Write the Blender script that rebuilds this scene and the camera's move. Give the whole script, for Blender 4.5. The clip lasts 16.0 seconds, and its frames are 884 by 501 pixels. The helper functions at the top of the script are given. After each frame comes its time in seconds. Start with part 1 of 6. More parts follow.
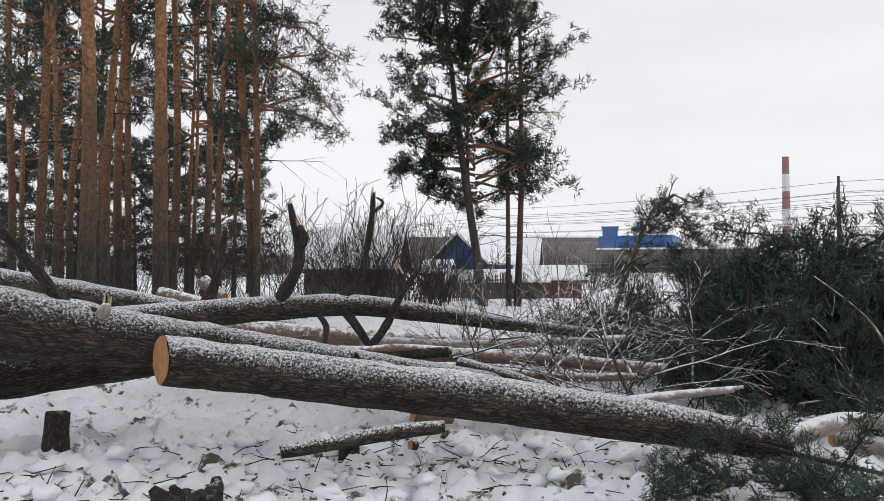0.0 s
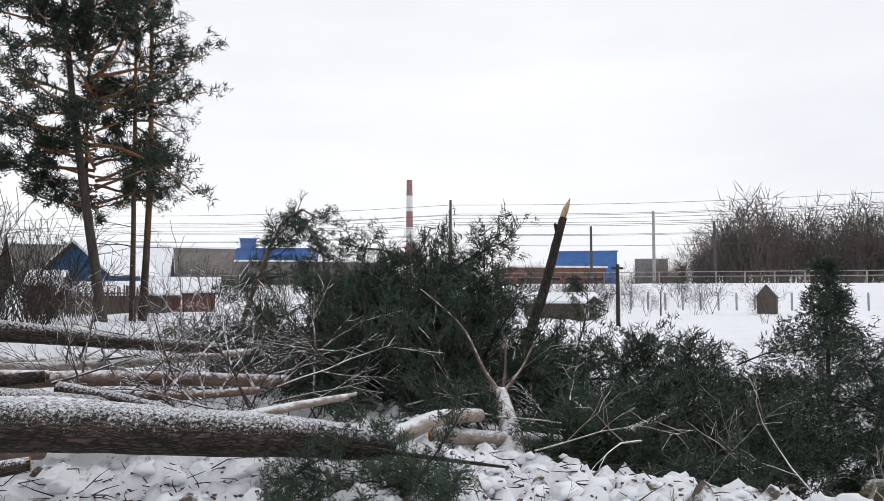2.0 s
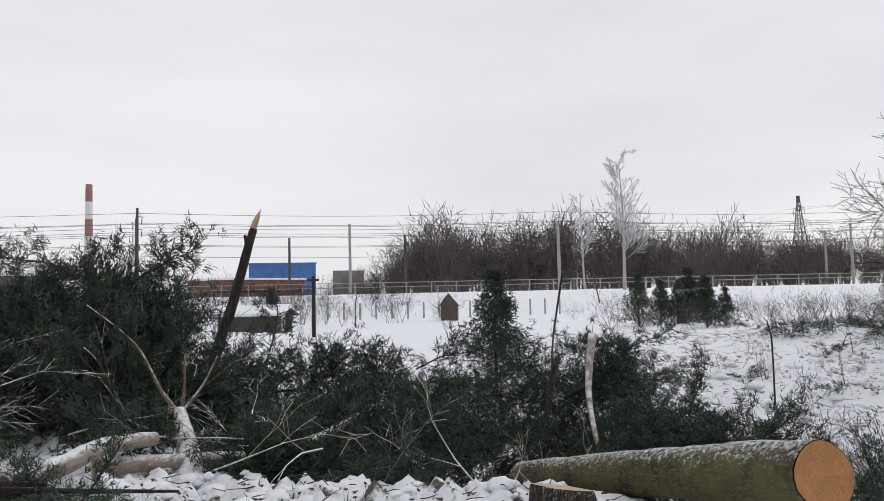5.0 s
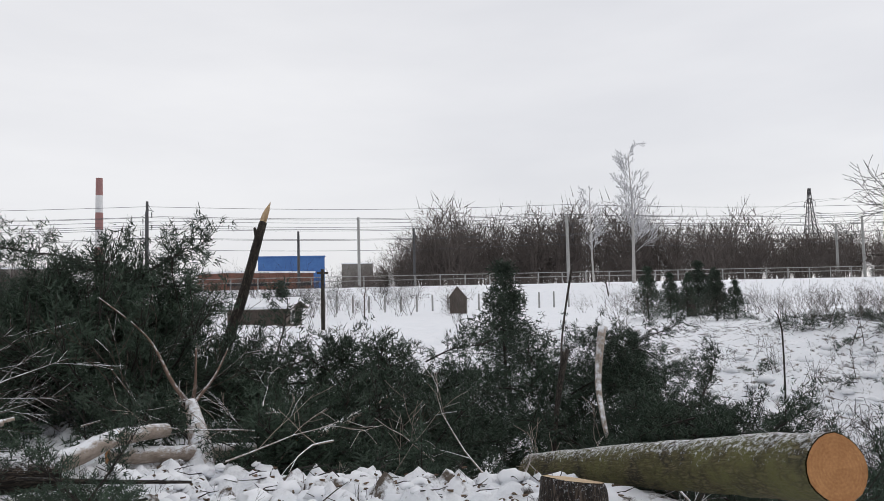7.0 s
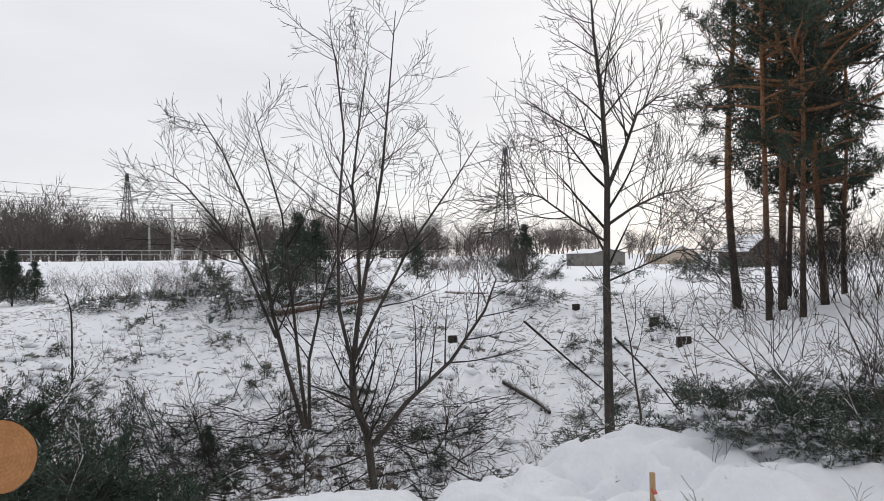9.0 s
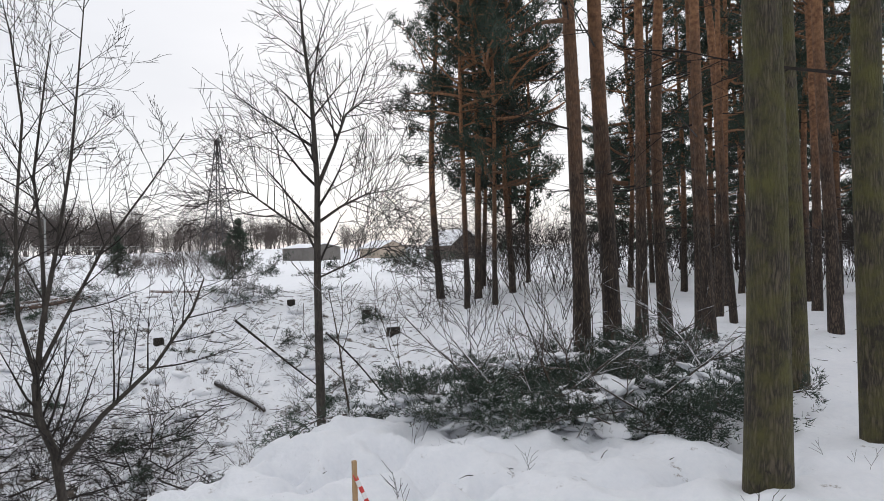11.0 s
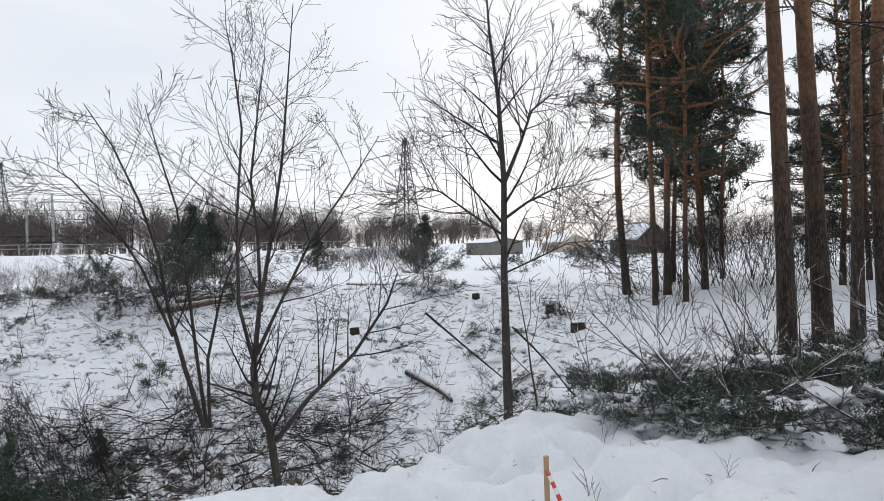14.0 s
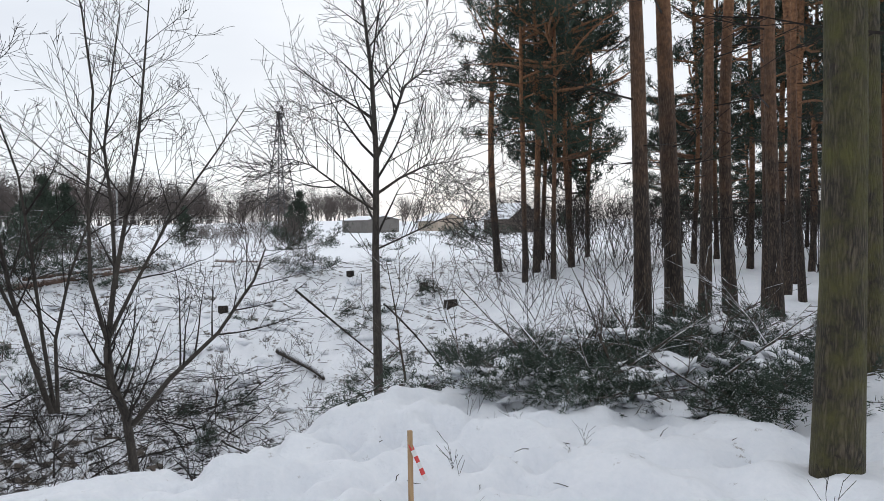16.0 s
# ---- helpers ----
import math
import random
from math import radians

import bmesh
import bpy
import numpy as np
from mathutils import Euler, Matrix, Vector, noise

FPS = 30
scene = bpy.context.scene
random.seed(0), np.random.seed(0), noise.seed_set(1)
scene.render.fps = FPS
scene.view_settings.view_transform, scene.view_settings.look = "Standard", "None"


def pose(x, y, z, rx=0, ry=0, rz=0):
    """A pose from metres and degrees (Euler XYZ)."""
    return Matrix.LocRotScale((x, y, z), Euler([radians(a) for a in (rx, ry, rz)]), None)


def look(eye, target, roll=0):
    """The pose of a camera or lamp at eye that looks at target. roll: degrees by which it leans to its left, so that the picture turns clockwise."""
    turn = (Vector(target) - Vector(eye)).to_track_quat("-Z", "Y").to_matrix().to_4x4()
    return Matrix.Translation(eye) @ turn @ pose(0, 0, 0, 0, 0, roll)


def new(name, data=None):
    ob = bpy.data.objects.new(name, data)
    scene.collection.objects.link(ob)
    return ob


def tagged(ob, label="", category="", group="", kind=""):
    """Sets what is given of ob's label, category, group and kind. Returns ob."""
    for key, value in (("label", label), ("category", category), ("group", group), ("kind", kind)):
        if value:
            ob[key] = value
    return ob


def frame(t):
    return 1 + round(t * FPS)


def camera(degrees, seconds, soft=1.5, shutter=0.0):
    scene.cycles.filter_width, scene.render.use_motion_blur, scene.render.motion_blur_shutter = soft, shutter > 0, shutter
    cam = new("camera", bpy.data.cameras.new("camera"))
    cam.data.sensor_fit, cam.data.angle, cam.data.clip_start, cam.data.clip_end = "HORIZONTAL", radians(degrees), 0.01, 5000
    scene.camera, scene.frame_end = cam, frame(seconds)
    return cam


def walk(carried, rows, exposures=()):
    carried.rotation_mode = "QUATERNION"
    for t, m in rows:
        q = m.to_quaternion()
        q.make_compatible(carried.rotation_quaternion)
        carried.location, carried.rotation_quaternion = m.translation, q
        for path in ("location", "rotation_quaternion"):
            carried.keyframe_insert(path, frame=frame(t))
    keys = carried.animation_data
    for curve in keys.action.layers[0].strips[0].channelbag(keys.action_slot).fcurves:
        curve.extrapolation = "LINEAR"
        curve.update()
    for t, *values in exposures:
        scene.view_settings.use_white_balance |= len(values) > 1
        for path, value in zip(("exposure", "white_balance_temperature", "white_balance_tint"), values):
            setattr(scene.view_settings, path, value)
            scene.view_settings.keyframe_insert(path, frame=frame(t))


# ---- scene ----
# ---------------------------------------------------------------- camera
cam = camera(62.54, 16.0, soft=0.7)
ROWS = [
    (0.0, 0.000, 0.000, 1.600, 0.00, 2.07, 0.07),
    (0.5, 0.011, -0.002, 1.598, -1.90, 2.15, -0.22),
    (1.0, 0.027, 0.012, 1.595, -6.57, 1.97, -0.36),
    (1.5, 0.085, -0.001, 1.599, -15.88, 2.27, -0.34),
    (2.0, 0.147, -0.002, 1.611, -27.91, 2.96, 0.19),
    (2.5, 0.205, -0.024, 1.614, -39.16, 3.49, 0.84),
    (3.0, 0.232, -0.082, 1.618, -46.94, 3.80, 1.23),
    (3.5, 0.249, -0.111, 1.624, -50.33, 3.84, 1.39),
    (4.0, 0.244, -0.124, 1.619, -51.20, 3.67, 1.37),
    (6.5, 0.268, -0.138, 1.606, -50.85, 3.23, 1.47),
    (7.0, 0.247, -0.121, 1.603, -50.53, 3.06, 1.34),
    (7.5, 0.273, -0.194, 1.592, -58.55, 1.79, 1.43),
    (8.0, 0.260, -0.414, 1.595, -71.68, 0.66, 1.21),
    (8.5, 0.366, -0.654, 1.581, -85.98, 0.63, 1.16),
    (9.0, 0.516, -0.810, 1.581, -100.68, 0.62, 0.97),
    (9.5, 0.502, -0.873, 1.584, -113.68, 0.16, 1.31),
    (10.0, 0.399, -0.854, 1.613, -122.98, -0.26, 1.46),
    (12.5, 0.388, -0.824, 1.618, -119.04, -0.63, 1.85),
    (13.0, 0.367, -0.773, 1.636, -110.92, -0.59, 2.08),
    (13.5, 0.377, -0.770, 1.632, -108.37, -0.48, 1.89),
    (14.0, 0.377, -0.769, 1.634, -108.47, -0.34, 1.66),
    (14.5, 0.380, -0.788, 1.629, -113.61, -0.56, 1.23),
    (15.0, 0.435, -0.880, 1.605, -120.83, -1.39, 0.60),
    (15.5, 0.437, -0.874, 1.603, -120.80, -2.00, 0.66),
    (16.0, 0.434, -0.865, 1.604, -118.15, -2.29, 0.91),
]
EXPOSURES = [(0.0, 0.1, 6500, 10), (1.0, 0.1, 6500, 10), (1.6, 0.2, 6500, 10), (2.0, 0.25, 6450, 10), (2.6, 0.08, 6450, 10), (4.0, 0.02, 6500, 10), (7.0, 0.02, 6500, 10), (8.6, 0.02, 6500, 10), (9.3, 0.12, 6500, 10), (10.0, 0.14, 6500, 10), (12.3, 0.14, 6170, 9), (13.0, 0.14, 6080, 8), (14.0, 0.14, 6240, 8), (14.5, 0.14, 6240, 9), (15.0, 0.14, 6350, 9), (16.0, 0.14, 6200, 8)]
walk(cam, [(t, pose(x, y, z, 90 + pitch, roll, yaw)) for t, x, y, z, yaw, pitch, roll in ROWS], EXPOSURES)

# ---------------------------------------------------------------- overcast daylight
world = bpy.data.worlds.new("winter_sky")
scene.world = world
world.use_nodes = True
wt = world.node_tree
wt.nodes.clear()
w_out = wt.nodes.new("ShaderNodeOutputWorld")
w_bg = wt.nodes.new("ShaderNodeBackground")
w_sky = wt.nodes.new("ShaderNodeTexSky")
w_sky.sky_type, w_sky.sun_disc = "NISHITA", False
w_sky.sun_elevation, w_sky.sun_rotation = radians(24), radians(120)
w_scale = wt.nodes.new("ShaderNodeVectorMath")
w_scale.operation = "SCALE"
w_scale.inputs[3].default_value = 0.10
w_coord = wt.nodes.new("ShaderNodeTexCoord")
w_map = wt.nodes.new("ShaderNodeMapping")
w_map.inputs["Scale"].default_value = (1.0, 1.0, 4.0)
w_noise = wt.nodes.new("ShaderNodeTexNoise")
w_noise.inputs["Scale"].default_value, w_noise.inputs["Detail"].default_value = 1.6, 5
w_ramp = wt.nodes.new("ShaderNodeValToRGB")
w_ramp.color_ramp.elements[0].position, w_ramp.color_ramp.elements[0].color = 0.3, (0.76, 0.765, 0.80, 1)
w_ramp.color_ramp.elements[1].position, w_ramp.color_ramp.elements[1].color = 0.7, (0.90, 0.90, 0.92, 1)
w_mix = wt.nodes.new("ShaderNodeMix")
w_mix.data_type = "RGBA"
w_mix.inputs[0].default_value = 0.93
wt.links.new(w_coord.outputs["Generated"], w_map.inputs["Vector"])
wt.links.new(w_map.outputs[0], w_noise.inputs["Vector"])
wt.links.new(w_noise.outputs[0], w_ramp.inputs[0])
wt.links.new(w_sky.outputs[0], w_scale.inputs[0])
wt.links.new(w_scale.outputs[0], w_mix.inputs[6])
wt.links.new(w_ramp.outputs[0], w_mix.inputs[7])
wt.links.new(w_mix.outputs[2], w_bg.inputs[0])
wt.links.new(w_bg.outputs[0], w_out.inputs[0])
sun = new("sun", bpy.data.lights.new("sun", "SUN"))
sun.data.energy, sun.data.angle, sun.data.color = 0.6, radians(40), (1.0, 0.98, 0.95)
sun.matrix_world = look((0, 0, 50), (0 - 30 * math.sin(radians(120)), -30 * math.cos(radians(120)), 50 - 22))


# ---------------------------------------------------------------- materials
def surface(name, dark, light, scale=6.0, rough=0.85, bump=0.3, stretch=(1, 1, 1), coords="Object", fine=5.0, snow=0.0, stain=None, metal=0.0, vary=0.0, snow_scale=9.0, ridged=False, depth=0.02):
    """Two scales of colour, relief, and snow lying where the surface faces up."""
    m = bpy.data.materials.new(name)
    m.use_nodes = True
    nt = m.node_tree
    bsdf = nt.nodes["Principled BSDF"]
    bsdf.inputs["Roughness"].default_value, bsdf.inputs["Metallic"].default_value = rough, metal

    def node(kind, **inputs):
        n = nt.nodes.new(kind)
        for key, value in inputs.items():
            n.inputs[key.replace("_", " ")].default_value = value
        return n

    coord = node("ShaderNodeTexCoord")
    mapping = node("ShaderNodeMapping")
    mapping.inputs["Scale"].default_value = stretch
    nt.links.new(coord.outputs[coords], mapping.inputs[0])
    big = node("ShaderNodeTexNoise", Scale=scale, Detail=4.0, Roughness=0.6)
    small = node("ShaderNodeTexVoronoi", Scale=scale * fine) if ridged else node("ShaderNodeTexNoise", Scale=scale * fine, Detail=6.0, Roughness=0.65)
    if ridged:
        small.feature = "DISTANCE_TO_EDGE"
    if ridged:
        warp = node("ShaderNodeTexNoise", Scale=scale * 1.7, Detail=3.0)
        nt.links.new(mapping.outputs[0], warp.inputs["Vector"])
        bent = node("ShaderNodeVectorMath")
        bent.operation = "MULTIPLY_ADD"
        bent.inputs[1].default_value = (0.09, 0.09, 0.09)
        nt.links.new(warp.outputs[1], bent.inputs[0])
        nt.links.new(mapping.outputs[0], bent.inputs[2])
        nt.links.new(bent.outputs[0], small.inputs["Vector"])
        nt.links.new(mapping.outputs[0], big.inputs["Vector"])
    else:
        for n in (big, small):
            nt.links.new(mapping.outputs[0], n.inputs["Vector"])
    blend = node("ShaderNodeMath")
    blend.operation = "MULTIPLY_ADD"
    blend.inputs[1].default_value = 0.5 if not ridged else 1.2
    if not ridged:
        nt.links.new(small.outputs[0], blend.inputs[0])
    if ridged:
        grit = node("ShaderNodeTexNoise", Scale=scale * 9, Detail=6.0, Roughness=0.75)
        nt.links.new(mapping.outputs[0], grit.inputs["Vector"])
        mixed = node("ShaderNodeMath")
        mixed.operation = "MULTIPLY_ADD"
        mixed.inputs[1].default_value = 0.45
        nt.links.new(grit.outputs[0], mixed.inputs[0])
        nt.links.new(small.outputs[0], mixed.inputs[2])
        blend.inputs[1].default_value = 0.75
        nt.links.new(mixed.outputs[0], blend.inputs[0])
    half = node("ShaderNodeMath")
    half.operation = "MULTIPLY"
    half.inputs[1].default_value = 0.5
    nt.links.new(big.outputs[0], half.inputs[0])
    nt.links.new(half.outputs[0], blend.inputs[2])
    # ridged bark: furrow shading is partly painted, by a darker ramp in the cracks
    ramp = node("ShaderNodeValToRGB")
    ramp.color_ramp.elements[0].position, ramp.color_ramp.elements[0].color = 0.44 if ridged else 0.33, (*dark, 1)
    ramp.color_ramp.elements[1].position, ramp.color_ramp.elements[1].color = 0.76 if ridged else 0.66, (*light, 1)
    nt.links.new(blend.outputs[0], ramp.inputs[0])
    colour = ramp.outputs[0]

    def over(factor, lower, upper):
        mix = node("ShaderNodeMix")
        mix.data_type = "RGBA"
        nt.links.new(factor, mix.inputs[0])
        nt.links.new(lower, mix.inputs[6])
        if isinstance(upper, tuple):
            mix.inputs[7].default_value = (*upper, 1)
        else:
            nt.links.new(upper, mix.inputs[7])
        return mix.outputs[2]

    if vary:
        info = node("ShaderNodeObjectInfo")
        hsv = node("ShaderNodeHueSaturation")
        shift = node("ShaderNodeMapRange")
        shift.inputs[3].default_value, shift.inputs[4].default_value = 1 - vary, 1 + vary
        nt.links.new(info.outputs["Random"], shift.inputs[0])
        nt.links.new(shift.outputs[0], hsv.inputs["Value"])
        nt.links.new(colour, hsv.inputs["Color"])
        colour = hsv.outputs[0]
    if stain:
        tint, stain_scale, low, high = stain
        patch = node("ShaderNodeTexNoise", Scale=stain_scale, Detail=5.0, Roughness=0.7)
        nt.links.new(coord.outputs["Object"], patch.inputs["Vector"])
        span = node("ShaderNodeMapRange")
        span.inputs[1].default_value, span.inputs[2].default_value = low, high
        nt.links.new(patch.outputs[0], span.inputs[0])
        colour = over(span.outputs[0], colour, tint)
    height = blend.outputs[0]
    if snow:
        geo = node("ShaderNodeNewGeometry")
        xyz = node("ShaderNodeSeparateXYZ")
        nt.links.new(geo.outputs["Normal"], xyz.inputs[0])
        dust = node("ShaderNodeTexNoise", Scale=snow_scale, Detail=6.0, Roughness=0.75)
        nt.links.new(coord.outputs["Object"], dust.inputs["Vector"])
        add = node("ShaderNodeMath")
        add.operation = "MULTIPLY_ADD"
        add.inputs[1].default_value = 2.2
        nt.links.new(dust.outputs[0], add.inputs[0])
        flat = node("ShaderNodeMath")
        flat.operation = "MULTIPLY"
        flat.inputs[1].default_value = 0.6
        nt.links.new(xyz.outputs[2], flat.inputs[0])
        nt.links.new(flat.outputs[0], add.inputs[2])
        span = node("ShaderNodeMapRange")
        span.inputs[1].default_value, span.inputs[2].default_value = 1.78 - snow, 2.2 - snow
        nt.links.new(add.outputs[0], span.inputs[0])
        colour = over(span.outputs[0], colour, (0.8, 0.82, 0.86))
    nt.links.new(colour, bsdf.inputs["Base Color"])
    relief = node("ShaderNodeBump", Strength=bump, Distance=depth)
    nt.links.new(height, relief.inputs["Height"])
    nt.links.new(relief.outputs[0], bsdf.inputs["Normal"])
    return m


def needle_material(name, dark, light, snow=0.0):
    m = surface(name, dark, light, scale=3.0, rough=0.7, bump=0.0, fine=9.0, vary=0.25, snow=snow, snow_scale=2.5)
    return m


def bark_by_height(name):
    """Scots pine: grey furrowed bark below, orange flaking bark above."""
    m = surface(name, (0.020, 0.015, 0.012), (0.115, 0.082, 0.060), scale=10.0, rough=0.9, bump=0.9, stretch=(1, 0.22, 1), coords="UV", fine=3.0, vary=0.2, ridged=True, depth=0.03)
    nt = m.node_tree
    bsdf = nt.nodes["Principled BSDF"]
    below = bsdf.inputs["Base Color"].links[0].from_socket
    coord = nt.nodes.new("ShaderNodeTexCoord")
    xyz = nt.nodes.new("ShaderNodeSeparateXYZ")
    nt.links.new(coord.outputs["Object"], xyz.inputs[0])
    wave = nt.nodes.new("ShaderNodeTexNoise")
    wave.inputs["Scale"].default_value = 1.6
    nt.links.new(coord.outputs["Object"], wave.inputs["Vector"])
    add = nt.nodes.new("ShaderNodeMath")
    add.operation = "MULTIPLY_ADD"
    add.inputs[1].default_value = 4.0
    nt.links.new(wave.outputs[0], add.inputs[0])
    nt.links.new(xyz.outputs[2], add.inputs[2])
    span = nt.nodes.new("ShaderNodeMapRange")
    span.inputs[1].default_value, span.inputs[2].default_value = 4.0, 8.0
    nt.links.new(add.outputs[0], span.inputs[0])
    flakes = nt.nodes.new("ShaderNodeTexNoise")
    flakes.inputs["Scale"].default_value, flakes.inputs["Detail"].default_value = 14.0, 6.0
    nt.links.new(coord.outputs["Object"], flakes.inputs["Vector"])
    ramp = nt.nodes.new("ShaderNodeValToRGB")
    ramp.color_ramp.elements[0].position, ramp.color_ramp.elements[0].color = 0.3, (0.13, 0.06, 0.032, 1)
    ramp.color_ramp.elements[1].position, ramp.color_ramp.elements[1].color = 0.7, (0.36, 0.185, 0.09, 1)
    nt.links.new(flakes.outputs[0], ramp.inputs[0])
    mix = nt.nodes.new("ShaderNodeMix")
    mix.data_type = "RGBA"
    nt.links.new(span.outputs[0], mix.inputs[0])
    nt.links.new(below, mix.inputs[6])
    nt.links.new(ramp.outputs[0], mix.inputs[7])
    nt.links.new(mix.outputs[2], bsdf.inputs["Base Color"])
    return m


def ring_material(name, dark, light):
    """A sawn end: growth rings round the object's own middle, saw marks."""
    m = surface(name, dark, light, scale=10.0, rough=0.75, bump=0.2, coords="UV", fine=6.0)
    nt = m.node_tree
    bsdf = nt.nodes["Principled BSDF"]
    below = bsdf.inputs["Base Color"].links[0].from_socket
    coord = nt.nodes.new("ShaderNodeTexCoord")
    wave = nt.nodes.new("ShaderNodeTexWave")
    wave.wave_type, wave.rings_direction = "RINGS", "Z"
    wave.inputs["Scale"].default_value, wave.inputs["Distortion"].default_value = 14.0, 1.5
    nt.links.new(coord.outputs["UV"], wave.inputs["Vector"])
    mul = nt.nodes.new("ShaderNodeMath")
    mul.operation = "MULTIPLY"
    mul.inputs[1].default_value = 0.14
    nt.links.new(wave.outputs[1], mul.inputs[0])
    mix = nt.nodes.new("ShaderNodeMix")
    mix.data_type = "RGBA"
    nt.links.new(mul.outputs[0], mix.inputs[0])
    nt.links.new(below, mix.inputs[6])
    mix.inputs[7].default_value = (dark[0] * 0.6, dark[1] * 0.5, dark[2] * 0.4, 1)
    nt.links.new(mix.outputs[2], bsdf.inputs["Base Color"])
    return m


SNOW = surface("snow", (0.74, 0.765, 0.81), (0.84, 0.85, 0.88), scale=1.2, rough=0.75, bump=0.8, fine=14.0, depth=0.04, stain=((0.20, 0.165, 0.13), 5.5, 0.64, 0.74))
TRODDEN_SNOW = surface("trodden_snow", (0.72, 0.745, 0.79), (0.84, 0.85, 0.88), scale=1.2, rough=0.75, bump=0.9, fine=14.0, depth=0.05, stain=((0.085, 0.066, 0.05), 2.6, 0.565, 0.64))
GULLY_FLOOR = surface("gully_mud_and_snow", (0.03, 0.025, 0.02), (0.12, 0.095, 0.075), scale=3.0, rough=0.85, bump=0.9, fine=6.0, depth=0.05, stain=((0.76, 0.78, 0.82), 1.9, 0.47, 0.54))
CLEAN_SNOW = surface("roof_snow", (0.76, 0.78, 0.82), (0.84, 0.85, 0.88), scale=1.5, rough=0.75, bump=0.4, fine=6.0)
PINE_BARK = bark_by_height("pine_bark")
MOSSY_BARK = surface("mossy_bark", (0.03, 0.025, 0.018), (0.14, 0.115, 0.08), scale=11.0, rough=0.92, bump=1.0, stretch=(1, 0.2, 1), coords="UV", fine=3.0, ridged=True, depth=0.03, stain=((0.100, 0.095, 0.030), 3.0, 0.40, 0.64))
LOG_BARK = surface("log_bark", (0.012, 0.009, 0.007), (0.12, 0.088, 0.068), scale=11.0, rough=0.92, bump=1.0, stretch=(1, 0.25, 1), coords="UV", fine=3.0, snow=0.42, ridged=True, depth=0.03, snow_scale=45.0)
RED_LOG_BARK = surface("peeled_pine_bark", (0.065, 0.040, 0.031), (0.25, 0.165, 0.125), scale=5.0, rough=0.85, bump=0.6, stretch=(1, 0.3, 1), coords="UV", fine=4.0, snow=0.45, snow_scale=14.0)
MOSS_LOG_BARK = surface("moss_log_bark", (0.03, 0.025, 0.014), (0.17, 0.14, 0.07), scale=11.0, rough=0.92, bump=1.0, stretch=(1, 0.3, 1), coords="UV", fine=3.0, snow=0.30, ridged=True, depth=0.03, snow_scale=30.0, stain=((0.12, 0.115, 0.04), 3.0, 0.40, 0.62))
PALE_LOG = surface("pale_flaking_bark", (0.19, 0.145, 0.115), (0.45, 0.385, 0.33), scale=8.0, rough=0.85, bump=0.5, stretch=(1, 0.4, 1), coords="UV", fine=4.0, snow=0.55)
DEAD_WOOD = surface("dark_dead_wood", (0.010, 0.008, 0.006), (0.095, 0.075, 0.058), scale=13.0, rough=0.9, bump=1.0, stretch=(1, 0.3, 1), coords="UV", fine=3.0, snow=0.05, ridged=True, depth=0.03)
GREY_BARK = surface("grey_bark", (0.02, 0.017, 0.015), (0.085, 0.072, 0.06), scale=8.0, rough=0.9, bump=0.4, stretch=(1, 0.4, 1), coords="UV", fine=4.0)
TWIG = surface("twig_bark", (0.010, 0.008, 0.007), (0.036, 0.028, 0.023), scale=6.0, rough=0.9, bump=0.0, fine=4.0)
SNOWY_TWIG = surface("snowy_twig_bark", (0.03, 0.022, 0.017), (0.10, 0.075, 0.058), scale=6.0, rough=0.9, bump=0.0, fine=4.0, snow=0.5)
FROST_TWIG = surface("frosted_twigs", (0.33, 0.33, 0.35), (0.58, 0.58, 0.60), scale=2.0, rough=0.9, bump=0.0)
# twigs and needles far off: paler and greyer, haze put into the colour
HAZED_TWIG = surface("hazed_twigs", (0.058, 0.049, 0.045), (0.14, 0.118, 0.107), scale=0.15, rough=0.95, bump=0.0, vary=0.3)
HAZED_SPRUCE = surface("hazed_needles", (0.035, 0.045, 0.042), (0.075, 0.088, 0.08), scale=0.3, rough=0.9, bump=0.0, vary=0.3)
BIRCH_BARK = surface("birch_bark", (0.10, 0.095, 0.09), (0.62, 0.60, 0.58), scale=6.0, rough=0.7, bump=0.2, stretch=(0.4, 2.0, 1), coords="UV", fine=3.0)
NEEDLES = needle_material("pine_needles", (0.013, 0.024, 0.016), (0.042, 0.066, 0.042))
BRUSH_NEEDLES = needle_material("cut_pine_needles", (0.014, 0.028, 0.018), (0.042, 0.070, 0.043))
SNOWY_NEEDLES = needle_material("snowy_pine_needles", (0.012, 0.024, 0.016), (0.038, 0.060, 0.038), snow=0.10)
SAWN = ring_material("sawn_pine", (0.30, 0.125, 0.042), (0.52, 0.26, 0.10))
OLD_SAWN = ring_material("weathered_sawn_end", (0.40, 0.28, 0.16), (0.62, 0.48, 0.32))
SPLINTER = surface("splintered_wood", (0.36, 0.22, 0.11), (0.66, 0.50, 0.32), scale=10.0, rough=0.8, bump=0.5, stretch=(1, 1, 0.2))
BOARD = surface("old_boards", (0.05, 0.042, 0.036), (0.16, 0.13, 0.11), scale=5.0, rough=0.9, bump=0.4, stretch=(3, 3, 0.4), vary=0.25)
BLUE_PAINT = surface("blue_painted_boards", (0.02, 0.09, 0.21), (0.04, 0.15, 0.32), scale=5.0, rough=0.7, bump=0.2)
BRICK_RED = surface("red_brick", (0.13, 0.06, 0.045), (0.23, 0.11, 0.08), scale=9.0, rough=0.9, bump=0.3)
WHITE_PAINT = surface("white_paint", (0.62, 0.62, 0.62), (0.78, 0.78, 0.78), scale=5.0, rough=0.6, bump=0.1)
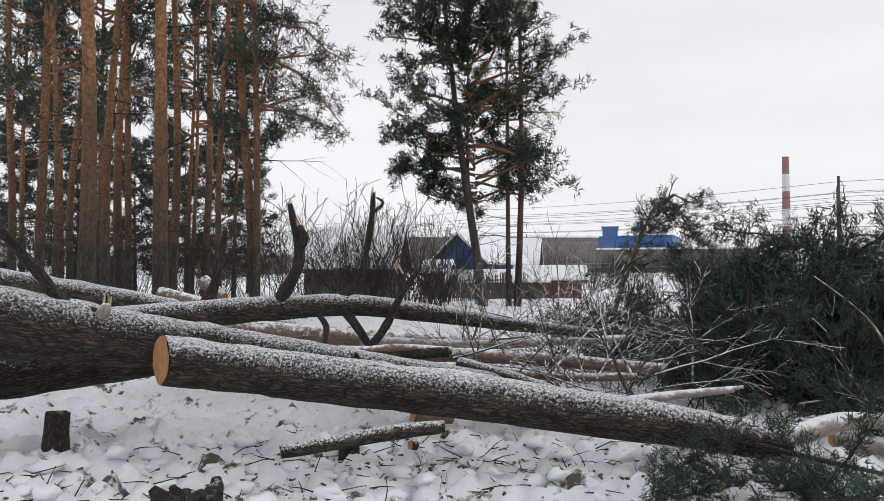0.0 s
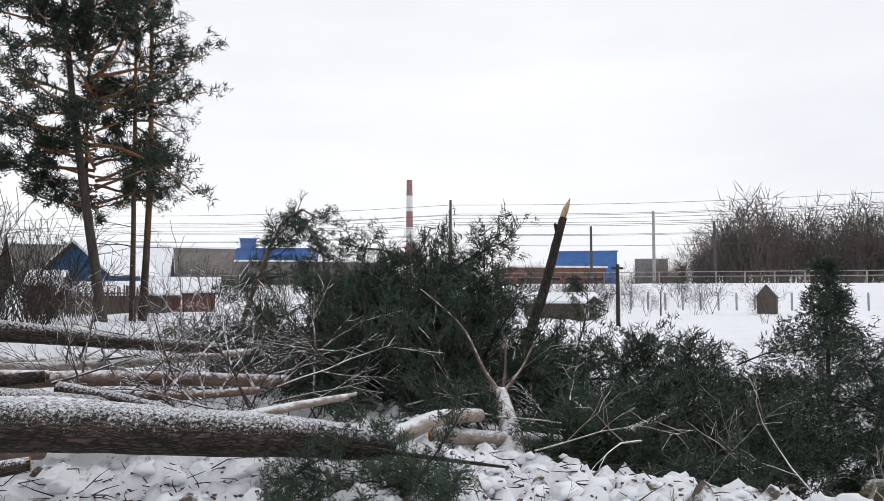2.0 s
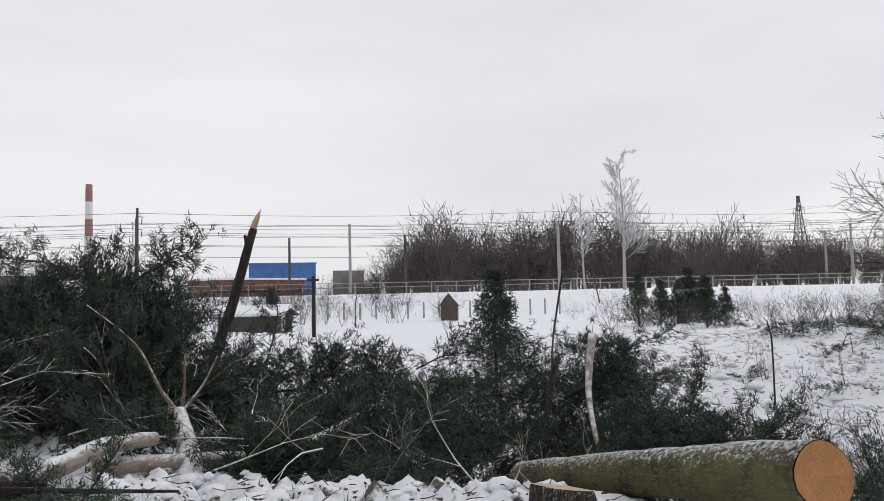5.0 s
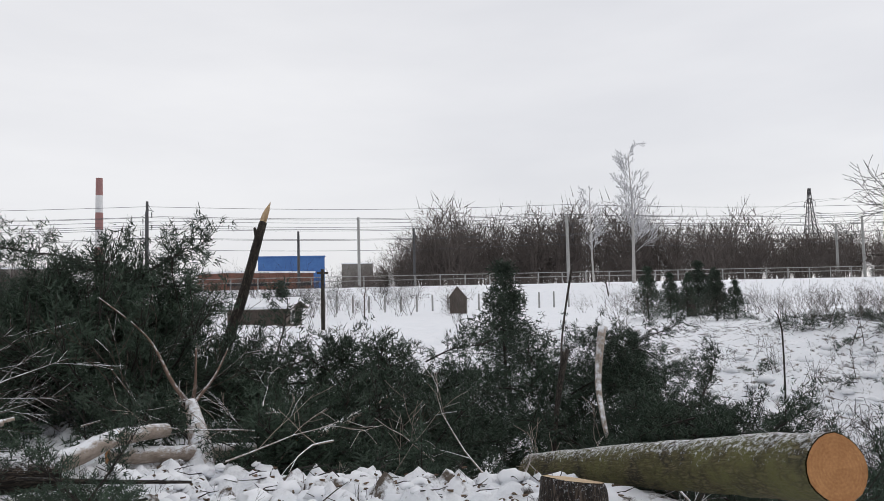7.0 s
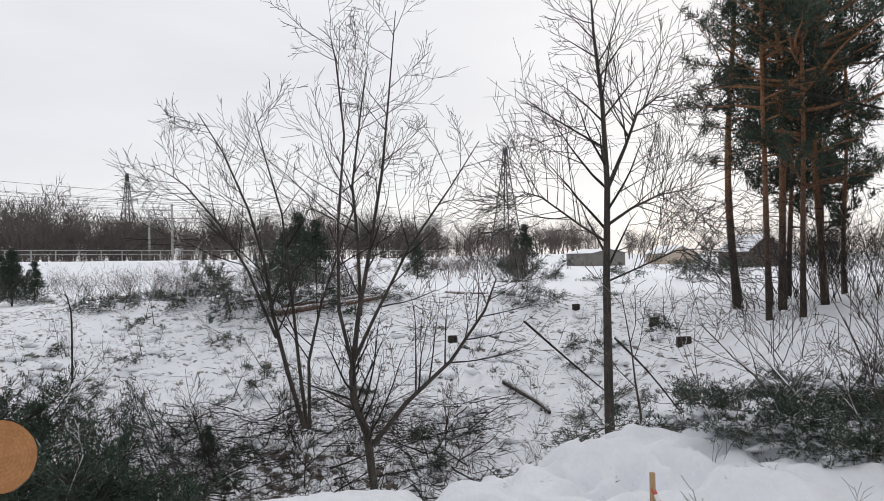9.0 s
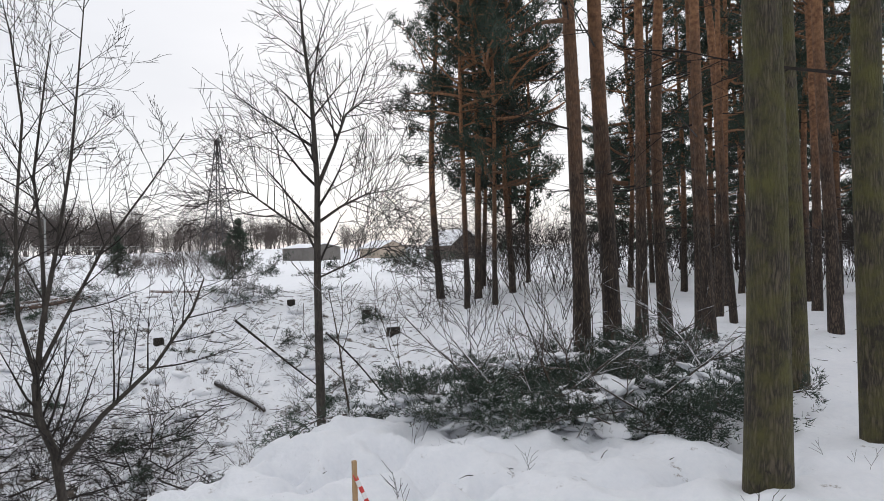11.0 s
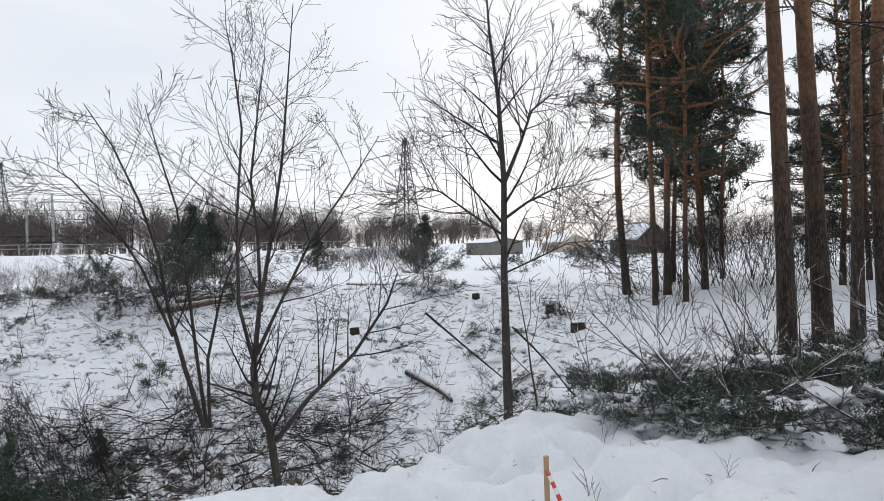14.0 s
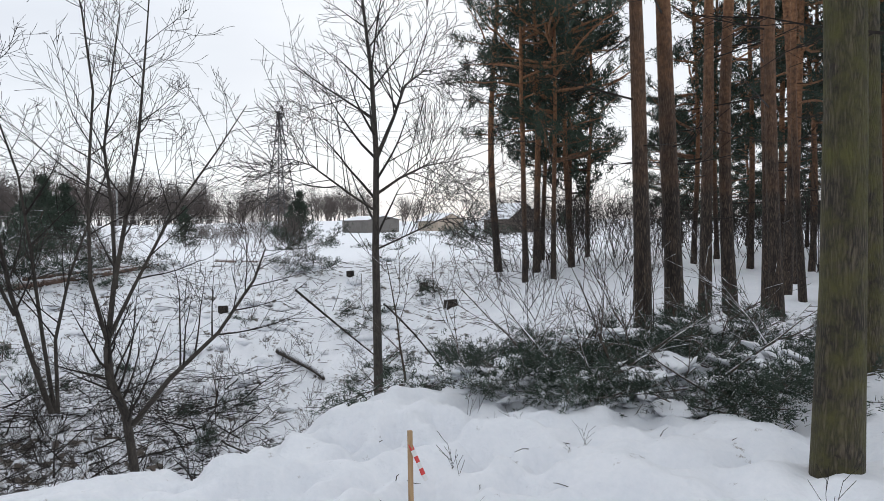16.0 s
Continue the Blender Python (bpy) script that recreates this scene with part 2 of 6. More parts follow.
# chimney red and white: distance haze is mixed into both paint colours
HAZED_RED = surface("hazed_red_paint", (0.22, 0.11, 0.105), (0.30, 0.16, 0.15), scale=0.3, rough=0.8, bump=0.1)
HAZED_WHITE = surface("hazed_white_paint", (0.5, 0.5, 0.5), (0.66, 0.66, 0.66), scale=0.3, rough=0.8, bump=0.1)
BLUE_METAL = surface("blue_cladding", (0.03, 0.10, 0.30), (0.06, 0.17, 0.42), scale=0.4, rough=0.5, bump=0.1)
GREY_METAL = surface("galvanised_steel", (0.12, 0.125, 0.13), (0.24, 0.25, 0.26), scale=3.0, rough=0.6, bump=0.1, metal=0.4)
DARK_METAL = surface("weathered_steel", (0.045, 0.045, 0.048), (0.11, 0.11, 0.115), scale=3.0, rough=0.7, bump=0.1, metal=0.3)
CONCRETE = surface("concrete", (0.22, 0.22, 0.215), (0.38, 0.38, 0.37), scale=2.0, rough=0.9, bump=0.2)
GREY_WALL = surface("grey_wall_panels", (0.13, 0.12, 0.11), (0.22, 0.205, 0.19), scale=0.2, rough=0.9, bump=0.1)
YELLOW_WALL = surface("pale_yellow_plaster", (0.40, 0.33, 0.26), (0.52, 0.44, 0.36), scale=0.5, rough=0.9, bump=0.1)
GLASS = surface("dark_window_glass", (0.02, 0.025, 0.03), (0.05, 0.055, 0.06), scale=1.0, rough=0.15, bump=0.0)
LITTER = surface("dead_leaves_and_bark", (0.045, 0.03, 0.02), (0.15, 0.10, 0.065), scale=4.0, rough=0.9, bump=0.0, vary=0.3)
GRASS = surface("dry_grass", (0.14, 0.11, 0.07), (0.30, 0.25, 0.17), scale=2.0, rough=0.9, bump=0.0)
STAKE_WOOD = surface("new_stake_wood", (0.32, 0.20, 0.10), (0.50, 0.34, 0.19), scale=6.0, rough=0.8, bump=0.3, stretch=(3, 3, 0.4))
TAPE_RED = surface("red_tape", (0.55, 0.03, 0.03), (0.65, 0.06, 0.05), scale=5.0, rough=0.5, bump=0.0)
TAPE_WHITE = surface("white_tape", (0.72, 0.72, 0.72), (0.8, 0.8, 0.8), scale=5.0, rough=0.5, bump=0.0)


# ---------------------------------------------------------------- mesh tools
class Geo:
    """Collects vertices, faces and UVs in metres for one mesh."""

    def __init__(self):
        self.v, self.f, self.uv, self.split = [], [], [], None

    def add(self, other):
        """Takes in another mesh, whose faces get the second material."""
        base, self.split = len(self.v), len(self.f)
        self.v.extend(other.v)
        self.f.extend(tuple(i + base for i in f) for f in other.f)
        self.uv.extend(other.uv)
        return self

    def face(self, ids, uvs=None):
        self.f.append(tuple(ids))
        self.uv.extend(uvs or [(0.0, 0.0)] * len(ids))

    def tube(self, pts, rads, n=6, closed=(False, False), rough=0.0, seed=0):
        base, length, side = len(self.v), 0.0, None
        pts = [Vector(p) for p in pts]
        lengths = []
        for i, p in enumerate(pts):
            ahead = (pts[min(i + 1, len(pts) - 1)] - pts[max(i - 1, 0)]).normalized()
            if side is None:
                side = ahead.cross(Vector((0.13, 0.21, 1)) if abs(ahead.z) < 0.9 else Vector((1, 0.1, 0))).normalized()
            side = (side - ahead * side.dot(ahead)).normalized()
            up = side.cross(ahead)
            if i:
                length += (p - pts[i - 1]).length
            lengths.append(length)
            for k in range(n):
                a = 2 * math.pi * k / n
                r = rads[i]
                way = side * math.cos(a) + up * math.sin(a)
                if rough:
                    r *= 1 + rough * noise.noise((p + way * rads[i] * 2.0) * 3.5 + Vector((seed, 0, 0))) + 0.5 * rough * noise.noise((p + way * rads[i]) * 14.0)
                self.v.append(tuple(p + way * r))
        for i in range(len(pts) - 1):
            for k in range(n):
                j = (k + 1) % n
                u0, u1 = k / n * 6.28 * rads[0], (k + 1) / n * 6.28 * rads[0]
                self.face((base + i * n + k, base + i * n + j, base + (i + 1) * n + j, base + (i + 1) * n + k),
                          [(u0, lengths[i]), (u1, lengths[i]), (u1, lengths[i + 1]), (u0, lengths[i + 1])])
        if closed[0]:
            self.face([base + k for k in reversed(range(n))])
        if closed[1]:
            self.face([base + (len(pts) - 1) * n + k for k in range(n)])
        return self

    def box(self, lo, hi, m=None):
        base = len(self.v)
        for z in (lo[2], hi[2]):
            for x, y in ((lo[0], lo[1]), (hi[0], lo[1]), (hi[0], hi[1]), (lo[0], hi[1])):
                p = Vector((x, y, z))
                self.v.append(tuple(m @ p if m else p))
        for q in ((3, 2, 1, 0), (4, 5, 6, 7), (0, 1, 5, 4), (1, 2, 6, 5), (2, 3, 7, 6), (3, 0, 4, 7)):
            self.face([base + k for k in q])
        return self

    def prism(self, outline, y0, y1, m=None):
        """An outline in x and z, drawn out along y."""
        base, n = len(self.v), len(outline)
        for y in (y0, y1):
            for x, z in outline:
                p = Vector((x, y, z))
                self.v.append(tuple(m @ p if m else p))
        self.face([base + k for k in range(n)])
        self.face([base + n + k for k in reversed(range(n))])
        for k in range(n):
            j = (k + 1) % n
            self.face((base + j, base + k, base + n + k, base + n + j))
        return self

    def blades(self, pts, dirs, k, length, width, rng, spread=0.8):
        """k narrow triangles at every point, fanned about its direction."""
        pts, dirs = np.repeat(np.asarray(pts, float), k, 0), np.repeat(np.asarray(dirs, float), k, 0)
        n = len(pts)
        if not n:
            return self
        d = dirs + rng.normal(0, spread, (n, 3))
        d /= np.linalg.norm(d, axis=1)[:, None] + 1e-9
        pts = pts + rng.normal(0, length * 0.28, (n, 3))
        s = np.cross(d, rng.normal(0, 1, (n, 3)))
        s /= np.linalg.norm(s, axis=1)[:, None] + 1e-9
        long = length * rng.uniform(0.6, 1.2, n)[:, None]
        tri = np.stack([pts - s * width / 2, pts + s * width / 2, pts + d * long], 1).reshape(-1, 3)
        base = len(self.v)
        self.v.extend(map(tuple, tri))
        self.f.extend((base + 3 * i, base + 3 * i + 1, base + 3 * i + 2) for i in range(n))
        self.uv.extend([(0.0, 0.0)] * (3 * n))
        return self

    def mesh(self, name, material, smooth=False):
        me = bpy.data.meshes.new(name)
        me.from_pydata(self.v, [], self.f)
        layer = me.uv_layers.new(name="UVMap")
        layer.data.foreach_set("uv", np.array(self.uv, np.float32).ravel())
        for one in material if isinstance(material, tuple) else (material,):
            me.materials.append(one)
        if self.split is not None:
            me.polygons.foreach_set("material_index", (np.arange(len(self.f)) >= self.split).astype(np.int32))
        if smooth:
            me.polygons.foreach_set("use_smooth", np.ones(len(me.polygons), bool))
        return me


def part(name, geo, material, parent, label="", smooth=False):
    ob = new(name, geo if isinstance(geo, bpy.types.Mesh) else geo.mesh(name, material, smooth))
    ob.parent = parent
    return tagged(ob, label)


def thing(name, label, category, at=None, group="", kind=""):
    ob = new(name)
    if at is not None:
        ob.matrix_basis = at
    return tagged(ob, label, category, group, kind)


def solid(name, geo, material, label, category, group="", kind="", smooth=False):
    return tagged(new(name, geo.mesh(name, material, smooth)), label, category, group, kind)


def rnd(seed):
    return np.random.default_rng(seed)


# ---------------------------------------------------------------- ground
CENTRE = (0.35, -0.5)


def ease(a, b, x):
    t = min(1.0, max(0.0, (x - a) / (b - a)))
    return t * t * (3 - 2 * t)


RAIL = Vector((0.747, -0.665, 0))
RAIL_AT = Vector((46.5, 85.0, 0))
RAIL_OUT = Vector((0.665, 0.747, 0))


def level(x, y):
    """Height of the snow: a bank round the viewpoint, a gully beyond it, a field, the railway embankment."""
    dx, dy = x - CENTRE[0], y - CENTRE[1]
    r, az = math.hypot(dx, dy), math.degrees(math.atan2(dx, dy))
    gully = ease(24, 50, az) * (1 - ease(108, 136, az))
    lip = 6.3 - 1.3 * ease(50, 80, az) + 1.6 * ease(102, 117, az) + 2.5 * ease(116, 134, az)
    dip = ease(lip - 0.2, lip + 5.6, r) * (1 - ease(15.0, 34.0, r))
    z = -3.0 * gully * dip
    z -= 0.35 * ease(9, 30, r)
    z += 0.85 * ease(11, 28, r) * (1 - ease(22, 42, az)) * (1 - ease(60, 90, r))
    across = (x - RAIL_AT.x) * RAIL_OUT.x + (y - RAIL_AT.y) * RAIL_OUT.y
    z += 2.4 * ease(-26, -5, across) * (1 - 0.6 * ease(14, 60, across))
    z += 0.15 * math.exp(-((r - 6.3) / 1.0) ** 2) * math.exp(-((az - 117) / 9) ** 2)
    z += 0.30 * math.exp(-((r - 33) / 2.5) ** 2) * ease(66, 78, az) * (1 - ease(108, 116, az))
    return z


PRINTS = []
for k in range(330):
    a, d = radians(random.uniform(102, 128) if k < 200 else random.uniform(84, 150)), random.uniform(3.3, 6.9)
    PRINTS.append((CENTRE[0] + d * math.sin(a), CENTRE[1] + d * math.cos(a), random.uniform(0.06, 0.17), random.uniform(0, 3.14)))
CELLS = {}
for px, py, pd, pa in PRINTS:
    for i in (-1, 0, 1):
        for j in (-1, 0, 1):
            CELLS.setdefault((math.floor(px / 0.5) + i, math.floor(py / 0.5) + j), []).append((px, py, pd, pa))


def ground_z(x, y):
    dx, dy = x - CENTRE[0], y - CENTRE[1]
    r, az = math.hypot(dx, dy), math.degrees(math.atan2(dx, dy))
    z = level(x, y)
    p = Vector((x, y, 0))
    near = 1 - ease(40, 120, r)
    z += near * (0.10 * noise.noise(p * 0.5) + 0.07 * noise.noise(p * 1.3) + 0.04 * noise.noise(p * 3.1))
    churned = (1 - ease(20, 36, r)) * max(1 - ease(52, 66, az), ease(9, 11.5, r) * (1 - ease(116, 126, az)))
    if churned > 0:
        z += churned * (0.20 * abs(noise.noise(p * 1.9)) + 0.22 * abs(noise.noise(p * 4.2)) + 0.11 * noise.noise(p * 8.0) - 0.09)
    else:
        z += (1 - ease(12, 30, r)) * (0.05 * noise.noise(p * 2.3) + 0.025 * noise.noise(p * 7.0))
    if r < 10 and az > 90:
        z += ease(92, 102, az) * (1 - ease(136, 150, az)) * (1 - ease(7.5, 10, r)) * (0.07 * abs(noise.noise(p * 3.3)) + 0.035 * noise.noise(p * 6.0) - 0.03)
    for px, py, pd, pa in CELLS.get((math.floor(x / 0.5), math.floor(y / 0.5)), ()):
        u = (x - px) * math.cos(pa) + (y - py) * math.sin(pa)
        v = (y - py) * math.cos(pa) - (x - px) * math.sin(pa)
        q = (u / 0.19) ** 2 + (v / 0.11) ** 2
        if q < 4:
            z += -pd * math.exp(-q * 1.2) * 0.8 + 0.08 * pd * math.exp(-((q - 2.0) / 0.9) ** 2)
    z += 0.8 * ease(60, 200, r) * noise.noise(p * 0.01)
    return z


def make_ground():
    az = np.concatenate([np.arange(-44, 166, 0.5), np.arange(166, 316, 2.5)])
    rad = np.concatenate([np.arange(0.3, 3.3, 0.16), np.arange(3.4, 13, 0.06), np.geomspace(13, 42, 95), np.geomspace(43.5, 4200, 75)])
    verts = [(CENTRE[0], CENTRE[1], 0.0)]
    for r in rad:
        for a in az:
            x, y = CENTRE[0] + r * math.sin(radians(a)), CENTRE[1] + r * math.cos(radians(a))
            verts.append((x, y, ground_z(x, y)))
    n = len(az)
    faces = [(0, 1 + (k + 1) % n, 1 + k) for k in range(n)]
    for i in range(len(rad) - 1):
        a, b = 1 + i * n, 1 + (i + 1) * n
        faces.extend((a + k, a + (k + 1) % n, b + (k + 1) % n, b + k) for k in range(n))
    me = bpy.data.meshes.new("ground")
    me.from_pydata(verts, [], faces)
    for one in (SNOW, TRODDEN_SNOW, GULLY_FLOOR):
        me.materials.append(one)
    zones = np.zeros(len(faces), np.int32)
    for i in range(len(rad) - 1):
        for k in range(n):
            r, a = rad[i], az[k]
            p = Vector((r * math.sin(radians(a)), r * math.cos(radians(a)), 0.0))
            r, a = r + 1.6 * noise.noise(p * 0.9), a + 7 * noise.noise(p * 0.5 + Vector((9, 0, 0)))
            if (58 < a < 122 and 9.5 < r < 36) or (-40 < a < 62 and 3.9 < r < 20):
                zones[n + i * n + k] = 2 if 68 < a < 97 and 11.5 < r < 17.5 else 1
    me.polygons.foreach_set("material_index", zones)
    me.polygons.foreach_set("use_smooth", np.ones(len(me.polygons), bool))
    return tagged(new("ground", me), "trampled lumpy snow over a bank and gully", "snow", kind="structure")


make_ground()


# ---------------------------------------------------------------- wood: branches, needles
def wander(p, d, length, steps, rng, bend=0.12, lift=0.0):
    pts = [Vector(p)]
    d = Vector(d).normalized()
    for _ in range(steps):
        d = (d + Vector(rng.normal(0, bend, 3)) + Vector((0, 0, lift))).normalized()
        pts.append(pts[-1] + d * (length / steps))
    return pts, d


def bare(geo, p, d, length, r, depth, rng, kids=4, spread=0.75, bend=0.10, lift=0.05, shrink=0.62, sides=5, first=0.25, thin=0.0028):
    """A bare limb that forks again and again."""
    steps = 5 if depth > 1 else 3 if depth else 2
    pts, _ = wander(p, d, length, steps, rng, bend, lift)
    rads = [max(thin, r * (1 - 0.8 * i / steps)) for i in range(steps + 1)]
    geo.tube(pts, rads, sides if depth > 1 else 3)
    if depth == 0:
        return
    for k in range(kids):
        f = first + (1 - first) * (k + rng.uniform(0.1, 0.9)) / kids
        i = min(int(f * steps), steps - 1)
        q = pts[i].lerp(pts[i + 1], f * steps - i)
        along = (pts[i + 1] - pts[i]).normalized()
        out = Vector(rng.normal(0, 1, 3))
        out = (out - along * out.dot(along)).normalized()
        bare(geo, q, along * math.cos(spread) + out * math.sin(spread), length * shrink * rng.uniform(0.7, 1.1) * (1.15 - 0.5 * f), max(thin, r * (1 - 0.75 * f) * 0.6), depth - 1, rng, kids, spread, bend * 1.2, lift, shrink, sides, first, thin)


def needle_limb(wood, tips, p, d, length, r, rng, twigs=9, droop=-0.02, twig_len=0.42, from_share=0.35, many=2, seg=3):
    """A pine limb: the wood into one mesh, its needle tufts gathered in tips."""
    pts, _ = wander(p, d, length, 6, rng, 0.10, droop)
    wood.tube(pts, [max(0.006, r * (1 - 0.8 * i / 6)) for i in range(7)], 4)
    for k in range(twigs):
        f = from_share + (1 - from_share) * (k + rng.uniform()) / twigs
        i = min(int(f * 6), 5)
        q = pts[i].lerp(pts[i + 1], f * 6 - i)
        along = (pts[i + 1] - pts[i]).normalized()
        out = Vector(rng.normal(0, 1, 3))
        out.z *= 0.5
        way = (along * 0.7 + out.normalized() * 0.9 + Vector((0, 0, 0.25))).normalized()
        tp, td = wander(q, way, twig_len * length / 2.0 * rng.uniform(0.6, 1.3), 3, rng, 0.15, 0.05)
        wood.tube([tp[0], tp[3]] if seg == 1 else tp, [0.008, 0.004] if seg == 1 else [0.008, 0.006, 0.005, 0.003], 3)
        for j in (1, 2, 3):
            for _ in range(many if j > 1 else 1):
                tips.append((tp[j] + Vector(rng.normal(0, 0.07, 3)), (td + Vector(rng.normal(0, 0.5, 3))).normalized()))


def tufts(tips, rng, k, length, width, spread=0.8):
    g = Geo()
    if tips:
        g.blades([tuple(p) for p, _ in tips], [tuple(d) for _, d in tips], k, length, width, rng, spread)
    return g


def crown_mesh(name, height, crown_from, crown_r, limbs, seed, k=7, twigs=8, blade=(0.22, 0.036), needle=None, wood_material=None, one_sided=None, start=0.35):
    """Limbs with needle tufts round an upright axis, for a trunk of that height."""
    rng = rnd(seed)
    wood, tips = Geo(), []
    for j in range(limbs):
        f = (j + rng.uniform()) / limbs
        z = crown_from + (height - 0.5 - crown_from) * f
        a = rng.uniform(0, 6.28) if one_sided is None else one_sided + rng.normal(0, 0.7)
        reach = crown_r * (1 - 0.72 * f) * rng.uniform(0.5, 1.2) * (0.7 + 0.6 * min(1, f * 4))
        d = Vector((math.cos(a), math.sin(a), rng.uniform(-0.15, 0.35) + 0.5 * f))
        needle_limb(wood, tips, (0, 0, z), d, reach, 0.02 + 0.014 * reach, rng, twigs, rng.uniform(-0.05, 0.04), from_share=start, seg=1)
    return wood.add(tufts(tips, rng, k, blade[0], blade[1])).mesh(name, (wood_material or PINE_BARK, needle or NEEDLES))


def stick_mesh(seed, length):
    rng, g = rnd(seed), Geo()
    bare(g, (0, 0, 0), (1, 0, rng.uniform(-0.25, 0.3)), length, 0.008 + 0.007 * length, 1, rng, 4, 0.6, 0.13, 0.0)
    return g.mesh("dead_branch", TWIG)


CROWNS = {
    "high": [crown_mesh("crown", 20.0, 8.5, 2.6, 20, 21 + i, k=4, twigs=6, blade=(0.28, 0.06)) for i in range(3)],
    "mid": [crown_mesh("crown", 17.0, 5.2, 2.4, 36, 31 + i) for i in range(3)],
    "full": [crown_mesh("crown", 15.0, 3.4, 3.0, 54, 41 + i, k=7, twigs=9) for i in range(2)],
    "broad": [crown_mesh("crown", 16.0, 3.6, 3.5, 86, 48, k=12, twigs=12, blade=(0.24, 0.042))],
    "sparse": [crown_mesh("crown", 17.0, 4.0, 1.7, 42, 51 + i, k=6, twigs=7, blade=(0.19, 0.026)) for i in range(2)],
    "dense": [crown_mesh("crown", 12.0, 1.6, 2.4, 44, 61 + i, k=5, twigs=7, blade=(0.30, 0.065)) for i in range(2)],
}
STICKS = [stick_mesh(70 + i, 0.5 + 0.25 * i) for i in range(6)]
pine_count = [0]


def pine(x, y, r, lean=(0.0, 0.0), crown="high", height=19.0, sticks=8, bark=None, label="tall Scots pine with orange upper bark", size=1.0, low=1.4, bow=0.0):
    """A Scots pine: its own trunk, one of the crowns, dead branch stubs below."""
    pine_count[0] += 1
    n = pine_count[0]
    rng = rnd(900 + n)
    z0 = ground_z(x, y)
    top = thing("pine_tree", label, "tree", pose(x, y, z0), group="pines of the stand")
    steps = 16
    sx, sy, ph = rng.normal(0, 0.10), rng.normal(0, 0.10), rng.uniform(0, 6)
    pts = []
    for i in range(steps + 1):
        h = height * i / steps
        b = bow * math.sin(min(1, h / 9) * math.pi)
        pts.append(Vector((lean[0] * h + sx * (math.sin(h * 0.45 + ph) - math.sin(ph)) + b * lean[2] if len(lean) > 2 else lean[0] * h + sx * (math.sin(h * 0.45 + ph) - math.sin(ph)),
                           lean[1] * h + sy * (math.cos(h * 0.4 + ph) - math.cos(ph)), h - (0.3 if i == 0 else 0))))
    rads = [r * (1.0 - 0.80 * (i / steps) ** 0.9) * (1 + 0.22 * math.exp(-i * 2.2)) for i in range(steps + 1)]
    part("trunk", Geo().tube(pts, rads, 26 if bark is MOSSY_BARK else 14 if r > 0.11 else 10, rough=0.10, seed=n), bark or PINE_BARK, top, smooth=True)
    meshes = CROWNS[crown]
    c = part("crown", meshes[n % len(meshes)], None, top)
    tall_of = {"high": 20.0, "mid": 17.0, "full": 15.0, "broad": 16.0, "sparse": 17.0, "dense": 12.0}[crown]
    a, k = rng.uniform(0, 6.28), height / tall_of
    turn = Matrix.Rotation(a, 4, "Z")
    shear = Matrix.Identity(4)
    shear[0][2], shear[1][2] = lean[0], lean[1]
    c.matrix_basis = shear @ turn @ Matrix.Diagonal((size, size, k, 1))
    for i in range(sticks):
        h = low + (height * 0.42 - low) * rng.uniform()
        f = h / height * steps
        p = pts[int(f)].lerp(pts[int(f) + 1], f - int(f))
        s = part("dead_branch", STICKS[rng.integers(0, 6)], None, top)
        s.matrix_basis = Matrix.Translation(p) @ Matrix.Rotation(rng.uniform(0, 6.28), 4, "Z")
    return top


def discard(model):
    for o in (*model.children_recursive, model):
        bpy.data.objects.remove(o)


